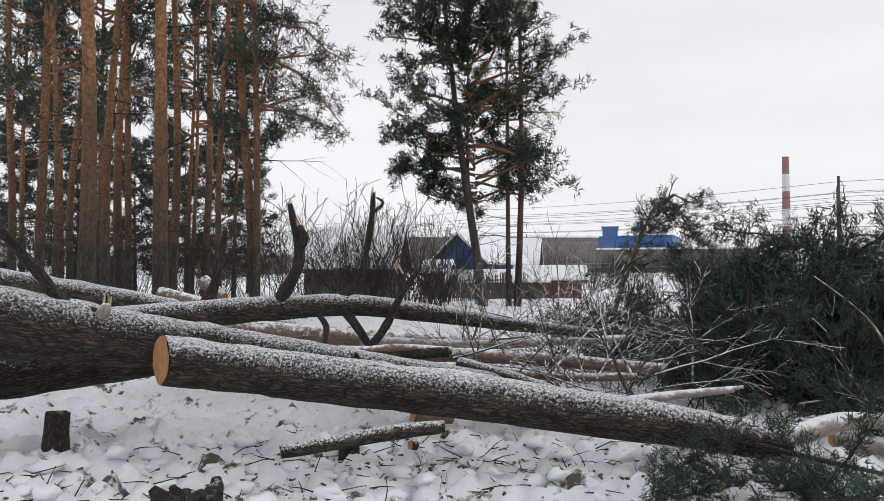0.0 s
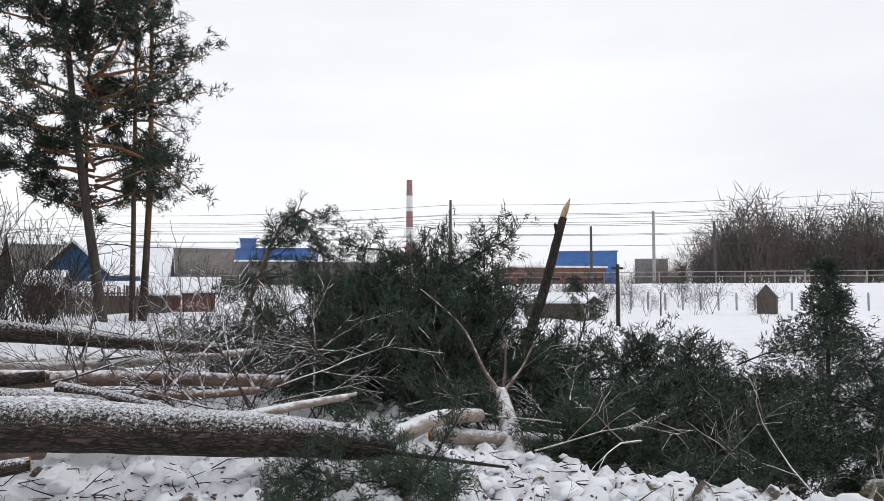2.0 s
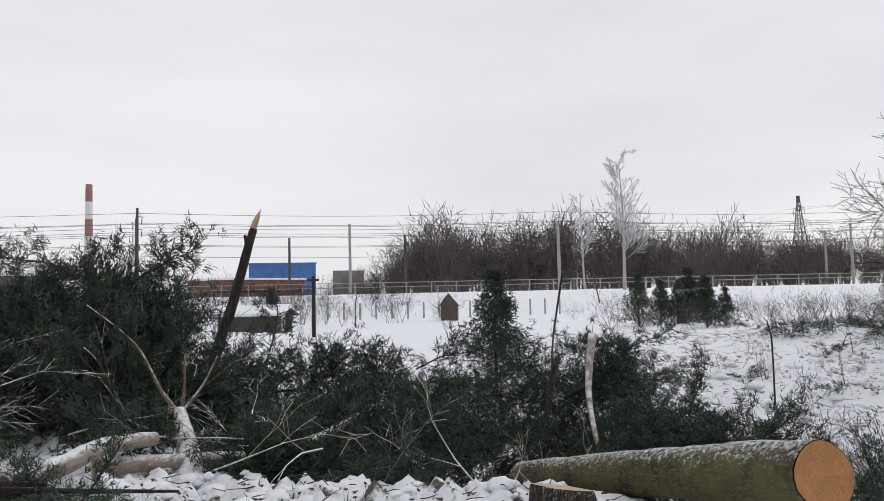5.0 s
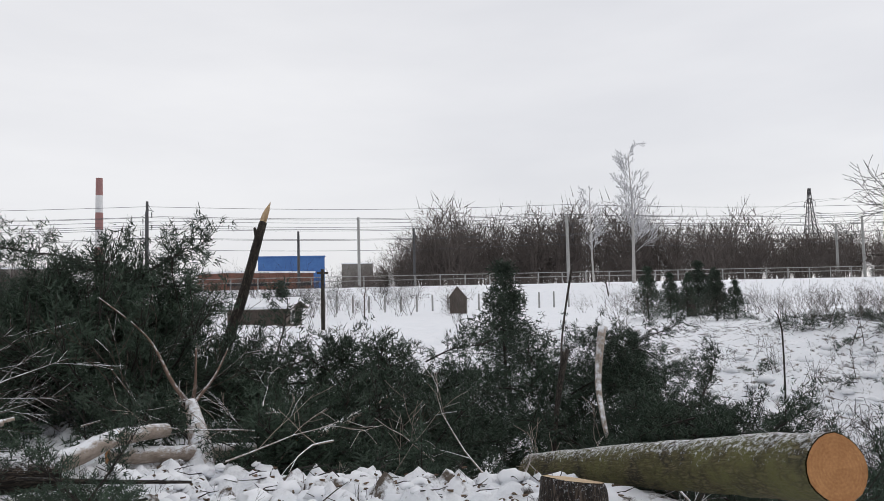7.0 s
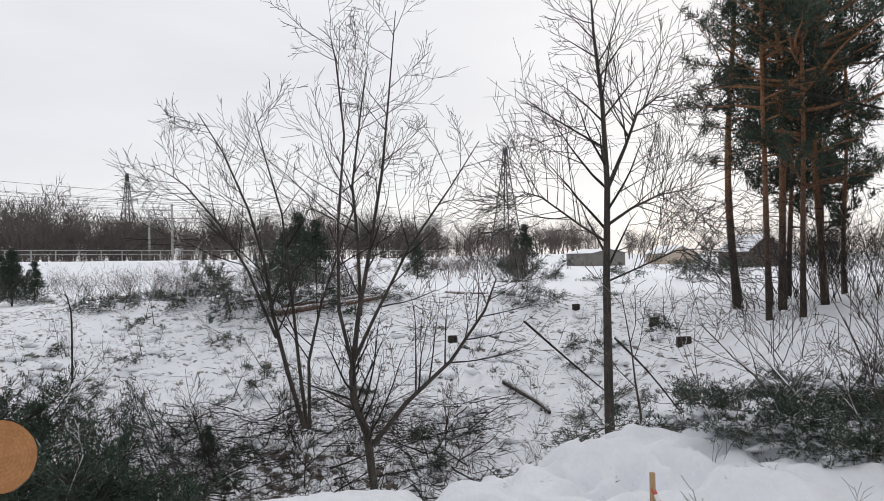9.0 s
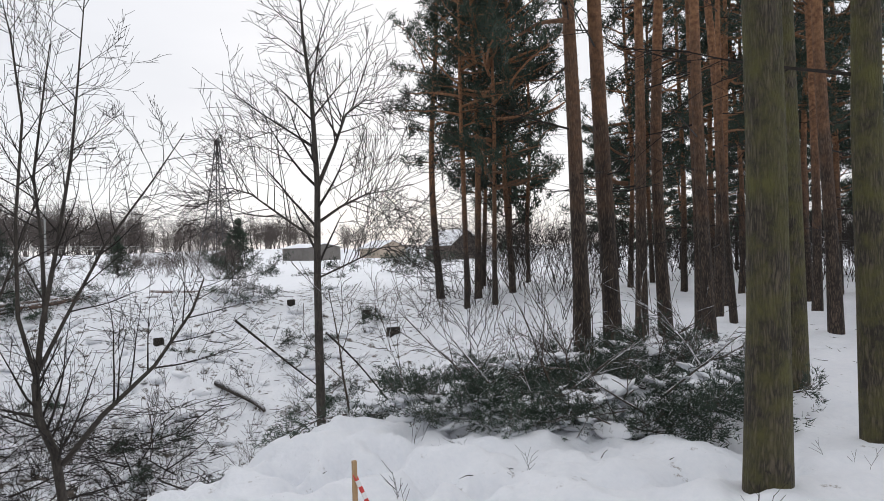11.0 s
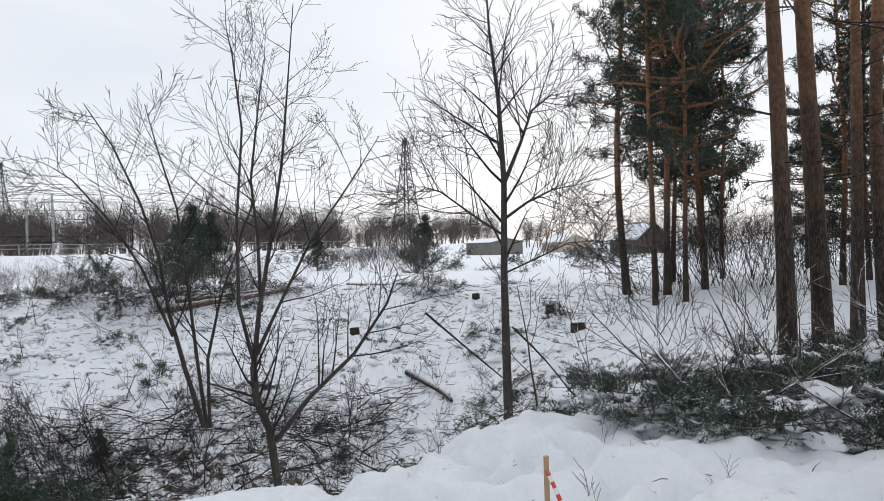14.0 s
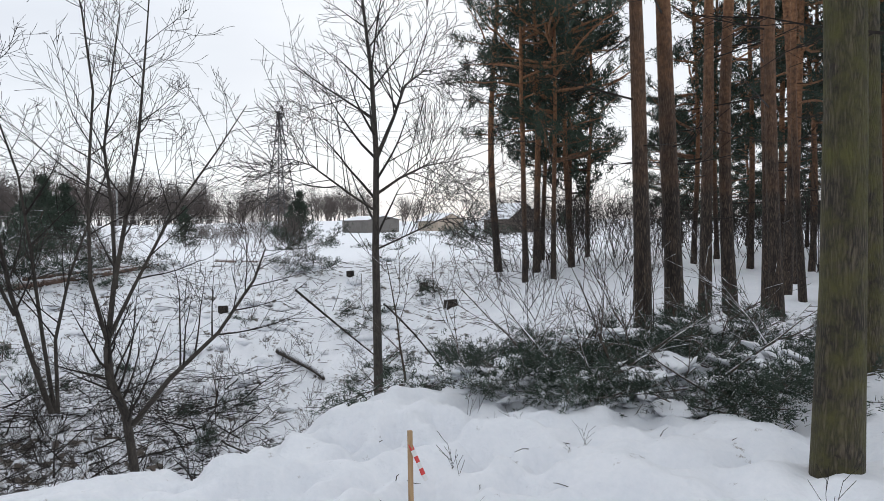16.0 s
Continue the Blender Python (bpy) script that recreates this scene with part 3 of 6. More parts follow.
def fallen_log(label, pts, rads, bark, name="fallen_log", ends=(True, True), face=None, sides=22, seed=0, fine=0.10, rough=0.09, slant=None):
    """A trunk lying down: bark skin with sawn faces; built along a smoothed line."""
    top = thing(name, label, "log")
    pts = [Vector(p) for p in pts]
    line, rr = [], []
    for i in range(len(pts) - 1):
        a, b, c, d = pts[max(i - 1, 0)], pts[i], pts[i + 1], pts[min(i + 2, len(pts) - 1)]
        n = max(2, int((c - b).length / fine))
        for k in range(n):
            t = k / n
            line.append(0.5 * (2 * b + (c - a) * t + (2 * a - 5 * b + 4 * c - d) * t * t + (3 * b - a - 3 * c + d) * t ** 3))
            rr.append(rads[i] + (rads[i + 1] - rads[i]) * t)
    line.append(pts[-1])
    rr.append(rads[-1])
    skin = Geo().tube(line, rr, sides, closed=(not ends[0], not ends[1]), rough=rough, seed=seed)
    n = sides
    if slant:
        axis, normal = (line[1] - line[0]).normalized(), Vector(slant).normalized()
        for k in range(n):
            v = Vector(skin.v[k])
            for i in range(4):
                w = Vector(skin.v[k + i * n])
                hit = (line[0] - w).dot(normal) / axis.dot(normal)
                if hit > 0 or i == 0:
                    skin.v[k + i * n] = tuple(w + axis * (hit + 0.004 * i))
    part("bark", skin, bark, top, smooth=True)
    for end, flag in ((0, ends[0]), (-1, ends[1])):
        if not flag:
            continue
        ring = [Vector(v) for v in (skin.v[:n] if end == 0 else skin.v[-n:])]
        out = (Vector(slant).normalized() if slant else (line[0] - line[1]).normalized()) if end == 0 else (line[-1] - line[-2]).normalized()
        mid = sum(ring, Vector()) / n
        side = out.orthogonal().normalized()
        up = out.cross(side)
        g = Geo()
        rings = [[mid + (p - mid) * s + out * (0.004 + 0.006 * noise.noise(p * 40 * s)) for p in ring] for s in (0.97, 0.66, 0.33)]
        for q in rings:
            g.v.extend(tuple(p) for p in q)
        g.v.append(tuple(mid + out * 0.004))
        flat = [((Vector(v) - mid).dot(side), (Vector(v) - mid).dot(up)) for v in g.v]
        for i in range(2):
            for k in range(n):
                ids = [i * n + k, i * n + (k + 1) % n, (i + 1) * n + (k + 1) % n, (i + 1) * n + k]
                g.face(ids, [flat[j] for j in ids])
        for k in range(n):
            ids = [2 * n + k, 2 * n + (k + 1) % n, 3 * n]
            g.face(ids, [flat[j] for j in ids])
        part("cut_face", g, face or SAWN, top, "freshly sawn round end with rings")
    return top


def limb_on(parent, pts, rads, material, name="branch", sides=9, broken=False):
    """A limb that grows from a lying trunk, bark rough, with a splintered tip."""
    ctrl, line, rr = [Vector(p) for p in pts], [], []
    for i in range(len(ctrl) - 1):
        a, b, c, d = ctrl[max(i - 1, 0)], ctrl[i], ctrl[i + 1], ctrl[min(i + 2, len(ctrl) - 1)]
        for k in range(6):
            t = k / 6
            line.append(0.5 * (2 * b + (c - a) * t + (2 * a - 5 * b + 4 * c - d) * t * t + (3 * b - a - 3 * c + d) * t ** 3))
            rr.append(rads[i] + (rads[i + 1] - rads[i]) * t)
    line.append(ctrl[-1])
    rr.append(rads[-1])
    g = Geo().tube(line, rr, sides, closed=(False, True), rough=0.30, seed=len(pts))
    ob = part(name, g, material, parent, smooth=True)
    if broken:
        tip, rng = Vector(pts[-1]), rnd(int(abs(pts[-1][0]) * 100))
        d = (tip - Vector(pts[-2])).normalized()
        g = Geo()
        for _ in range(7):
            o = Vector(rng.normal(0, rads[-1] * 0.45, 3))
            g.tube([tip + o - d * 0.05, tip + o + d * rng.uniform(0.02, 0.09)], [rads[-1] * 0.35, 0.004], 4)
        part("splinters", g, SPLINTER, ob, "pale splintered break")
    return ob


def stump(x, y, r, h, label="low sawn pine stump in the snow", bark=None, face=None, seed=0):
    z = ground_z(x, y)
    return fallen_log(label, [(x, y, z - 0.2), (x, y, z + h * 0.4), (x + 0.01, y, z + h)], [r * 1.25, r * 1.06, r], bark or LOG_BARK, "tree_stump", (False, True), face or OLD_SAWN, 18, seed)


# ---------------------------------------------------------------- the log pile
log_front = fallen_log("long snow-dusted pine log with a fresh sawn end",
                       [(-2.26, 5.88, 0.94), (-0.67, 6.06, 0.72), (1.41, 5.83, 0.48), (2.65, 5.61, 0.31)], [0.20, 0.195, 0.17, 0.13], LOG_BARK, ends=(True, True), seed=1, slant=(-0.80, -0.60, 0.05))
log_left = fallen_log("thick furrowed pine log dusted with snow",
                      [(-4.10, 5.55, 1.37), (-3.08, 6.29, 1.12), (-2.05, 6.90, 0.93), (-0.83, 7.45, 0.70), (1.03, 7.63, 0.40)], [0.31, 0.27, 0.20, 0.155, 0.12], LOG_BARK, ends=(False, True), seed=2)
log_dark = fallen_log("thick dark log under the pile", [(-4.47, 6.15, 0.75), (-3.80, 6.81, 0.76), (-2.93, 7.55, 0.81)], [0.27, 0.25, 0.22], LOG_BARK, ends=(False, True), seed=3)
log_back = fallen_log("snow-topped pine log at the back of the pile", [(-5.85, 8.36, 1.60), (-4.91, 9.28, 1.40), (-3.58, 10.19, 1.09), (-2.20, 10.78, 0.80)], [0.21, 0.20, 0.18, 0.16], LOG_BARK, ends=(False, True), seed=4)
log_crooked = fallen_log("crooked fallen pine with broken upright limbs",
                         [(-3.88, 7.68, 1.11), (-3.05, 8.15, 1.16), (-2.20, 8.52, 1.22), (-1.12, 8.83, 1.26), (-0.17, 9.00, 1.15), (0.82, 9.16, 1.01), (1.94, 9.10, 0.89)],
                         [0.15, 0.16, 0.15, 0.13, 0.11, 0.085, 0.06], LOG_BARK, ends=(False, True), seed=5)
log_far = fallen_log("reddish pine log with snow along its top", [(-3.18, 9.06, 0.98), (-1.67, 9.66, 0.81), (0.91, 10.16, 0.62)], [0.16, 0.15, 0.12], RED_LOG_BARK, seed=6)
log_red = fallen_log("thin reddish pine pole in the pile", [(-1.18, 8.32, 0.73), (0.50, 8.59, 0.67), (2.60, 8.51, 0.52)], [0.09, 0.085, 0.07], RED_LOG_BARK, seed=7)
log_red_low = fallen_log("reddish snow-topped pole in the pile", [(-0.83, 7.45, 0.62), (0.09, 7.30, 0.58), (0.95, 7.04, 0.49)], [0.10, 0.095, 0.08], RED_LOG_BARK, seed=8)
log_cut = fallen_log("short thick branch with a sawn end", [(0.19, 7.90, 0.66), (0.68, 7.57, 0.57), (1.25, 7.19, 0.42)], [0.075, 0.07, 0.06], LOG_BARK, seed=9)
log_short = fallen_log("short cut limb lying in the snow", [(-1.18, 5.37, 0.32), (-0.74, 5.50, 0.37), (-0.36, 5.59, 0.42), (0.02, 5.60, 0.46)], [0.05, 0.055, 0.06, 0.045], LOG_BARK, seed=10)

# ---------------------------------------------------------------- right-hand log on the bank
log_bank = fallen_log("thick mossy log with an orange sawn face", [(4.88, 0.83, 0.535), (5.33, 1.46, 0.38), (5.98, 2.74, 0.08), (6.64, 4.01, -0.25)], [0.205, 0.20, 0.165, 0.14], MOSS_LOG_BARK, seed=11)
stump(4.93, 2.56, 0.22, 0.13)

# ---------------------------------------------------------------- limbs of the log pile
limb_on(log_crooked, [(-1.95, 8.58, 1.25), (-1.83, 8.56, 1.45), (-1.68, 8.54, 1.74), (-1.70, 8.53, 2.07), (-1.79, 8.51, 2.46)], [0.085, 0.075, 0.065, 0.055, 0.035], DEAD_WOOD, broken=True)
limb_on(log_crooked, [(-1.65, 8.54, 1.94), (-1.61, 8.50, 2.07), (-1.67, 8.49, 2.20)], [0.045, 0.05, 0.03], DEAD_WOOD, "knot", broken=True)
limb_on(log_crooked, [(-1.29, 8.81, 1.27), (-1.02, 8.84, 1.54), (-0.91, 8.85, 1.95), (-0.85, 8.86, 2.37), (-0.84, 8.86, 2.63)], [0.08, 0.055, 0.042, 0.036, 0.028], DEAD_WOOD, broken=True)
limb_on(log_crooked, [(-2.77, 8.35, 1.19), (-2.64, 8.40, 1.48), (-2.56, 8.42, 1.81), (-2.53, 8.48, 2.14)], [0.09, 0.06, 0.045, 0.03], DEAD_WOOD)
limb_on(log_crooked, [(-0.85, 8.86, 2.37), (-0.72, 8.87, 2.50), (-0.80, 8.86, 2.57)], [0.02, 0.02, 0.012], DEAD_WOOD, "twig_stub")
limb_on(log_crooked, [(-0.83, 8.36, 0.77), (-0.62, 8.48, 1.09), (-0.47, 8.49, 1.41), (-0.26, 8.50, 1.69)], [0.05, 0.045, 0.04, 0.025], DEAD_WOOD)
limb_on(log_crooked, [(-0.47, 8.49, 1.41), (-0.45, 8.49, 1.54), (-0.52, 8.48, 1.69)], [0.04, 0.045, 0.035], DEAD_WOOD, broken=True)
limb_on(log_crooked, [(-1.19, 8.82, 1.24), (-0.96, 8.65, 0.94), (-0.82, 8.56, 0.75)], [0.07, 0.05, 0.04], DEAD_WOOD)
limb_on(log_crooked, [(-1.45, 8.58, 1.15), (-1.35, 8.49, 1.02), (-1.35, 8.39, 0.83)], [0.03, 0.035, 0.03], DEAD_WOOD)
limb_on(log_left, [(-2.96, 6.23, 1.27), (-3.19, 6.12, 1.40), (-3.37, 6.02, 1.68), (-3.62, 5.87, 2.03)], [0.07, 0.055, 0.045, 0.03], DEAD_WOOD)
limb_on(log_left, [(-2.90, 6.21, 1.27), (-2.85, 6.17, 1.33), (-2.85, 6.18, 1.37)], [0.07, 0.05, 0.035], PALE_LOG, "limb_stub", broken=True)
limb_on(log_left, [(-0.82, 7.35, 0.70), (-0.84, 7.30, 0.79), (-0.86, 7.25, 0.84)], [0.03, 0.02, 0.015], DEAD_WOOD, "limb_stub")
for pts, rads, label in (
    ([(-3.96, 10.26, 1.36), (-3.30, 10.07, 1.22)], [0.11, 0.10], "short snowy log end poking out of the pile"),
    ([(-3.49, 10.64, 1.55), (-3.17, 10.53, 1.29)], [0.10, 0.10], "upright cut chunk of pine in the pile"),
    ([(-1.06, 7.93, 0.77), (-0.52, 7.98, 0.82), (0.10, 8.10, 0.78)], [0.04, 0.05, 0.045], "thin snow-topped branch across the pile"),
    ([(-0.88, 7.95, 0.74), (-0.40, 7.99, 0.75), (0.07, 8.00, 0.78)], [0.06, 0.06, 0.055], "dark short branch in the pile"),
    ([(-1.03, 9.24, 0.79), (0.55, 9.38, 0.73), (2.34, 9.31, 0.82)], [0.07, 0.06, 0.04], "pale pine pole with snow in the pile"),
    ([(0.48, 8.29, 0.55), (1.36, 8.19, 0.48), (2.16, 8.12, 0.49)], [0.05, 0.05, 0.04], "slim reddish pole in the pile"),
    ([(1.20, 6.90, 0.36), (1.94, 6.72, 0.49), (2.66, 6.69, 0.57)], [0.05, 0.045, 0.03], "pale bare branch lying on the brush"),
    ([(2.18, 6.23, 0.26), (2.91, 6.15, 0.27), (3.37, 6.13, 0.40)], [0.09, 0.09, 0.07], "pale debarked log with flaking bark"),
    ([(2.75, 6.43, 0.16), (3.17, 6.58, 0.20), (3.64, 6.69, 0.28), (4.23, 6.83, 0.24)], [0.05, 0.07, 0.085, 0.07], "bent pale log with flaking bark"),
    ([(3.66, 6.90, 0.08), (4.37, 6.75, -0.01), (5.18, 6.69, -0.11)], [0.085, 0.085, 0.075], "yellowish pine log lying in brush"),
    ([(5.67, 6.56, -0.09), (6.28, 6.57, -0.03), (7.30, 6.70, 0.20)], [0.06, 0.055, 0.03], "pale pinkish pine top lying in brush"),
):
    fallen_log(label, pts, rads, PALE_LOG if "pale" in label or "yellowish" in label else (DEAD_WOOD if "dark" in label else RED_LOG_BARK), sides=14, seed=len(label))
chunk = fallen_log("pale broken pine trunk standing in brush", [(4.48, 6.56, -0.25), (4.60, 6.84, 0.09), (4.69, 7.14, 0.44)], [0.14, 0.115, 0.06], PALE_LOG, "broken_trunk", (False, False), seed=30)
limb_on(chunk, [(4.70, 7.13, 0.38), (4.58, 7.32, 0.65), (4.45, 7.62, 1.15), (4.10, 8.02, 1.60)], [0.032, 0.021, 0.013, 0.006], RED_LOG_BARK)
limb_on(chunk, [(4.70, 7.13, 0.35), (4.73, 7.11, 0.65), (4.74, 7.11, 1.02)], [0.026, 0.016, 0.008], RED_LOG_BARK)
limb_on(chunk, [(4.71, 7.12, 0.41), (5.01, 7.17, 0.68), (5.19, 7.17, 0.98)], [0.022, 0.014, 0.007], RED_LOG_BARK)
lean_trunk = fallen_log("charred-looking leaning snapped trunk", [(7.52, 11.27, -0.23), (7.81, 11.19, 0.53), (8.23, 11.15, 1.62), (8.49, 11.08, 2.55), (8.64, 11.10, 2.93)], [0.11, 0.10, 0.09, 0.08, 0.07], DEAD_WOOD, "leaning_trunk", (False, False), seed=31)
limb_on(lean_trunk, [(8.62, 11.11, 2.88), (8.67, 11.07, 3.09), (8.72, 11.03, 3.24)], [0.06, 0.055, 0.025], SPLINTER, "broken_tip", broken=True)
limb_on(lean_trunk, [(8.49, 11.08, 2.66), (8.45, 11.11, 2.83)], [0.05, 0.02], DEAD_WOOD, "limb_stub")

# sawn blocks, stumps and a rotten root in the foreground snow
for t_x, t_y, r, h in ((-0.83, 6.55, 0.085, 0.12), (-3.35, 6.37, 0.10, 0.26)):
    stump(t_x, t_y, r, h, "dark sawn block in the snow", DEAD_WOOD, DEAD_WOOD)
fallen_log("short sawn offcut lying in the snow", [(-0.25, 6.40, 0.39), (0.08, 6.60, 0.33)], [0.055, 0.055], RED_LOG_BARK, "log_offcut")
fallen_log("tiny sawn disc lying in the snow", [(-0.24, 5.59, 0.32), (-0.20, 5.62, 0.31)], [0.035, 0.035], LOG_BARK, "log_offcut")


def rotten_root(x, y, seed):
    rng, z = rnd(seed), ground_z(x, y)
    top = thing("rotten_stump", "crumbling dark rotten stump poking from snow", "stump")
    for k in range(9):
        a = rng.uniform(0, 6.28)
        g = Geo()
        pts, _ = wander((x + 0.1 * math.cos(a), y + 0.1 * math.sin(a), z - 0.1), (math.cos(a) * 0.6, math.sin(a) * 0.6, rng.uniform(0.0, 0.9)), rng.uniform(0.15, 0.30), 5, rng, 0.45)
        g.tube(pts, [0.08, 0.085, 0.08, 0.07, 0.05, 0.03], 8, closed=(True, True), rough=0.5, seed=k)
        part("root", g, DEAD_WOOD, top, smooth=True)
    return top


rotten_root(-2.04, 4.89, 1)
rotten_root(-1.74, 5.11, 2)


def field(n, az, dist, seed):
    """n spots spread over a sector round the viewpoint."""
    rng = rnd(seed)
    out = []
    for _ in range(n):
        a, d = radians(rng.uniform(*az)), math.sqrt(rng.uniform(dist[0] ** 2, dist[1] ** 2))
        out.append((CENTRE[0] + d * math.sin(a), CENTRE[1] + d * math.cos(a)))
    return out


# ---------------------------------------------------------------- pines
# the stand behind the log pile
for x, y, r, lean, crown in (
    (-6.60, 13.47, 0.165, (-0.028, 0), "high"), (-5.76, 14.93, 0.165, (-0.022, 0.01), "high"), (-9.70, 17.49, 0.13, (0.008, 0), "high"), (-8.48, 15.88, 0.07, (-0.02, 0), "sparse"),
    (-8.78, 19.08, 0.13, (0.02, 0), "high"), (-8.86, 20.14, 0.13, (0.0, 0), "high"), (-9.50, 22.04, 0.12, (0.004, 0), "mid"), (-7.31, 19.69, 0.13, (-0.008, 0), "high"),
    (-7.15, 21.86, 0.125, (0.0, 0), "high"), (-9.11, 26.48, 0.08, (0.01, 0), "mid"), (-5.57, 18.16, 0.085, (0.03, 0), "sparse"), (-4.73, 18.40, 0.13, (-0.012, 0), "sparse"),
    (-12.21, 24.08, 0.13, (0, 0), "mid"), (-13.92, 26.57, 0.12, (0, 0), "mid"), (-12.23, 20.65, 0.12, (0, 0), "mid"), (-10.76, 16.86, 0.14, (0, 0), "high"), (-8.97, 13.25, 0.15, (0, 0), "high"),
    (-14.51, 30.75, 0.12, (0, 0), "full"), (-11.83, 34.00, 0.12, (0.01, 0), "full"), (-10.17, 35.57, 0.11, (0, 0), "full"), (-17.98, 31.19, 0.12, (0, 0), "mid"),
):
    pine(x, y, r, lean, crown)
for x, y in ((-23.55, 39.51), (-21.70, 42.81), (-19.42, 46.07), (-17.26, 49.05), (-12.88, 48.31), (-24.09, 36.82), (-19.37, 35.00), (-17.68, 38.10), (-15.37, 40.16), (-12.85, 42.08)):
    pine(x, y, 0.12, (0, 0), "dense", 10.0, 0, label="dense dark pine in the stand behind")
droop = pine(-4.57, 17.93, 0.10, (-0.01, 0.0), "sparse", 19.0, 4, label="pine with long drooping boughs")
for line in ([(-4.58, 17.92, 5.61), (-4.23, 17.80, 6.91), (-3.95, 17.77, 7.89), (-3.93, 17.77, 8.74)], [(-4.23, 17.80, 6.98), (-3.52, 17.75, 6.62), (-2.96, 17.75, 5.99), (-2.27, 17.76, 5.08)], [(-4.51, 17.84, 5.87), (-3.67, 17.83, 5.65), (-3.09, 17.73, 5.42), (-2.55, 17.82, 5.16)], [(-3.95, 17.77, 7.82), (-3.37, 17.68, 7.71), (-2.82, 17.68, 7.15), (-2.48, 17.73, 6.96)]):
    back = droop.matrix_basis.inverted()
    wood, tips, rng = Geo(), [], rnd(int(line[-1][2] * 100))
    pts = [back @ Vector(p) for p in line]
    wood.tube(pts, [0.045, 0.03, 0.02, 0.008], 6)
    for k in range(16):
        f = rng.uniform(0.8, 3.0)
        i = min(int(f), 2)
        q = pts[i].lerp(pts[i + 1], f - i)
        d = Vector((rng.normal(0, 0.6), rng.normal(0, 0.6), rng.uniform(-1.0, 0.2))).normalized()
        needle_limb(wood, tips, q, d, rng.uniform(0.35, 0.8), 0.008, rng, 4, -0.06, 0.5, 0.3, many=1, seg=1)
    part("bough", wood.add(tufts(tips, rng, 6, 0.15, 0.022)), (PINE_BARK, NEEDLES), droop, "long drooping bough")
# the group by the garden fence
pine(1.49, 25.96, 0.17, (-0.125, 0.0), "broad", 16.0, 4, GREY_BARK, "broad pine with a full dark crown")
pine(1.34, 26.97, 0.08, (-0.03, 0.0), "sparse", 13.0, 6, GREY_BARK, "thin pine beside the broad one")
pine(2.46, 26.89, 0.10, (-0.005, 0.0), "sparse", 17.0, 8)
pine(2.77, 26.86, 0.13, (0.018, 0.0), "sparse", 17.0, 8)
# the edge of the wood past the gully
for x, y, r, lean, crown in (
    (25.69, -16.99, 0.16, (0, 0), "mid"), (25.90, -18.49, 0.13, (0, 0), "mid"), (24.02, -17.68, 0.14, (0, 0), "mid"), (27.20, -20.10, 0.12, (0, 0), "full"), (24.76, -20.02, 0.14, (0, 0), "full"),
    (29.75, -24.99, 0.12, (0, 0), "full"), (22.02, -17.02, 0.10, (0, 0), "full"), (29.56, -21.97, 0.12, (0, 0), "full"), (31.08, -24.92, 0.12, (0, 0), "dense"), (22.63, -16.18, 0.10, (0, 0), "mid"),
):
    pine(x, y, r, lean, crown, 18.0, 8, label="pine with dark drooping lower boughs")
for x, y, r, lean, crown in (
    (7.65, -7.72, 0.112, (0.05, -0.02), "sparse"), (7.90, -8.57, 0.130, (0.012, 0), "high"), (9.25, -10.65, 0.106, (0.008, 0), "high"), (9.00, -11.01, 0.115, (0.02, 0), "high"),
    (9.03, -11.94, 0.085, (-0.02, 0.01), "high"), (9.83, -14.07, 0.075, (0.02, 0), "high"), (7.98, -10.85, 0.110, (0.03, 0.0), "high"), (10.86, -14.88, 0.12, (0, 0), "high"), (14.60, -20.20, 0.11, (0, 0), "high"),
    (7.17, -13.11, 0.12, (0.005, 0), "high"), (10.43, -18.16, 0.12, (0, 0), "high"), (13.08, -21.23, 0.12, (0, 0), "mid"),
    (8.64, -17.98, 0.11, (0, 0), "high"), (8.05, -17.15, 0.12, (0, 0), "high"), (8.23, -18.16, 0.11, (0, 0), "high"), (6.70, -15.56, 0.12, (0, 0), "high"), (5.57, -13.86, 0.13, (0, 0), "high"),
    (24.11, -27.94, 0.12, (0, 0), "full"), (19.26, -24.18, 0.12, (0, 0), "mid"), (19.83, -28.75, 0.12, (0, 0), "full"), (18.32, -30.92, 0.12, (0, 0), "full"), (12.38, -25.05, 0.11, (0, 0), "mid"),
    (22.84, -25.05, 0.12, (0, 0), "full"), (17.77, -24.08, 0.12, (0, 0), "full"), (17.11, -26.97, 0.12, (0, 0), "full"), (13.84, -25.41, 0.12, (0, 0), "full"), (12.80, -28.17, 0.12, (0, 0), "full"),
):
    pine(x, y, r, lean, crown)
for x, y in ((35.73, -36.24), (33.24, -41.17), (29.25, -41.69), (27.03, -45.52), (22.85, -45.53), (17.83, -43.42), (29.85, -33.54), (25.78, -34.32), (24.90, -38.60), (21.05, -38.57), (17.97, -39.00), (40.46, -42.79), (39.27, -46.56)):
    pine(x, y, 0.12, (0, 0), "dense", 10.0, 0, label="dense dark pine in the stand behind")
for x, y in field(4, (141, 158), (22, 34), 71):
    pine(x, y, 0.11, (0, 0), "mid", 16.0, 5, label="dark-crowned pine in the stand behind")
pine(3.23, -5.11, 0.138, (0.008, 0.004), "high", 18.0, 2, MOSSY_BARK, "thick pine with green mossy bark", low=3.4)
pine(4.72, -7.85, 0.135, (0.008, 0.0), "high", 19.0, 3, MOSSY_BARK, "thick pine with grey-green bark", low=2.6)
pine(3.30, -6.70, 0.125, (0.014, 0.01), "high", 19.0, 3, MOSSY_BARK, "thick pine with green mossy bark", low=2.8)


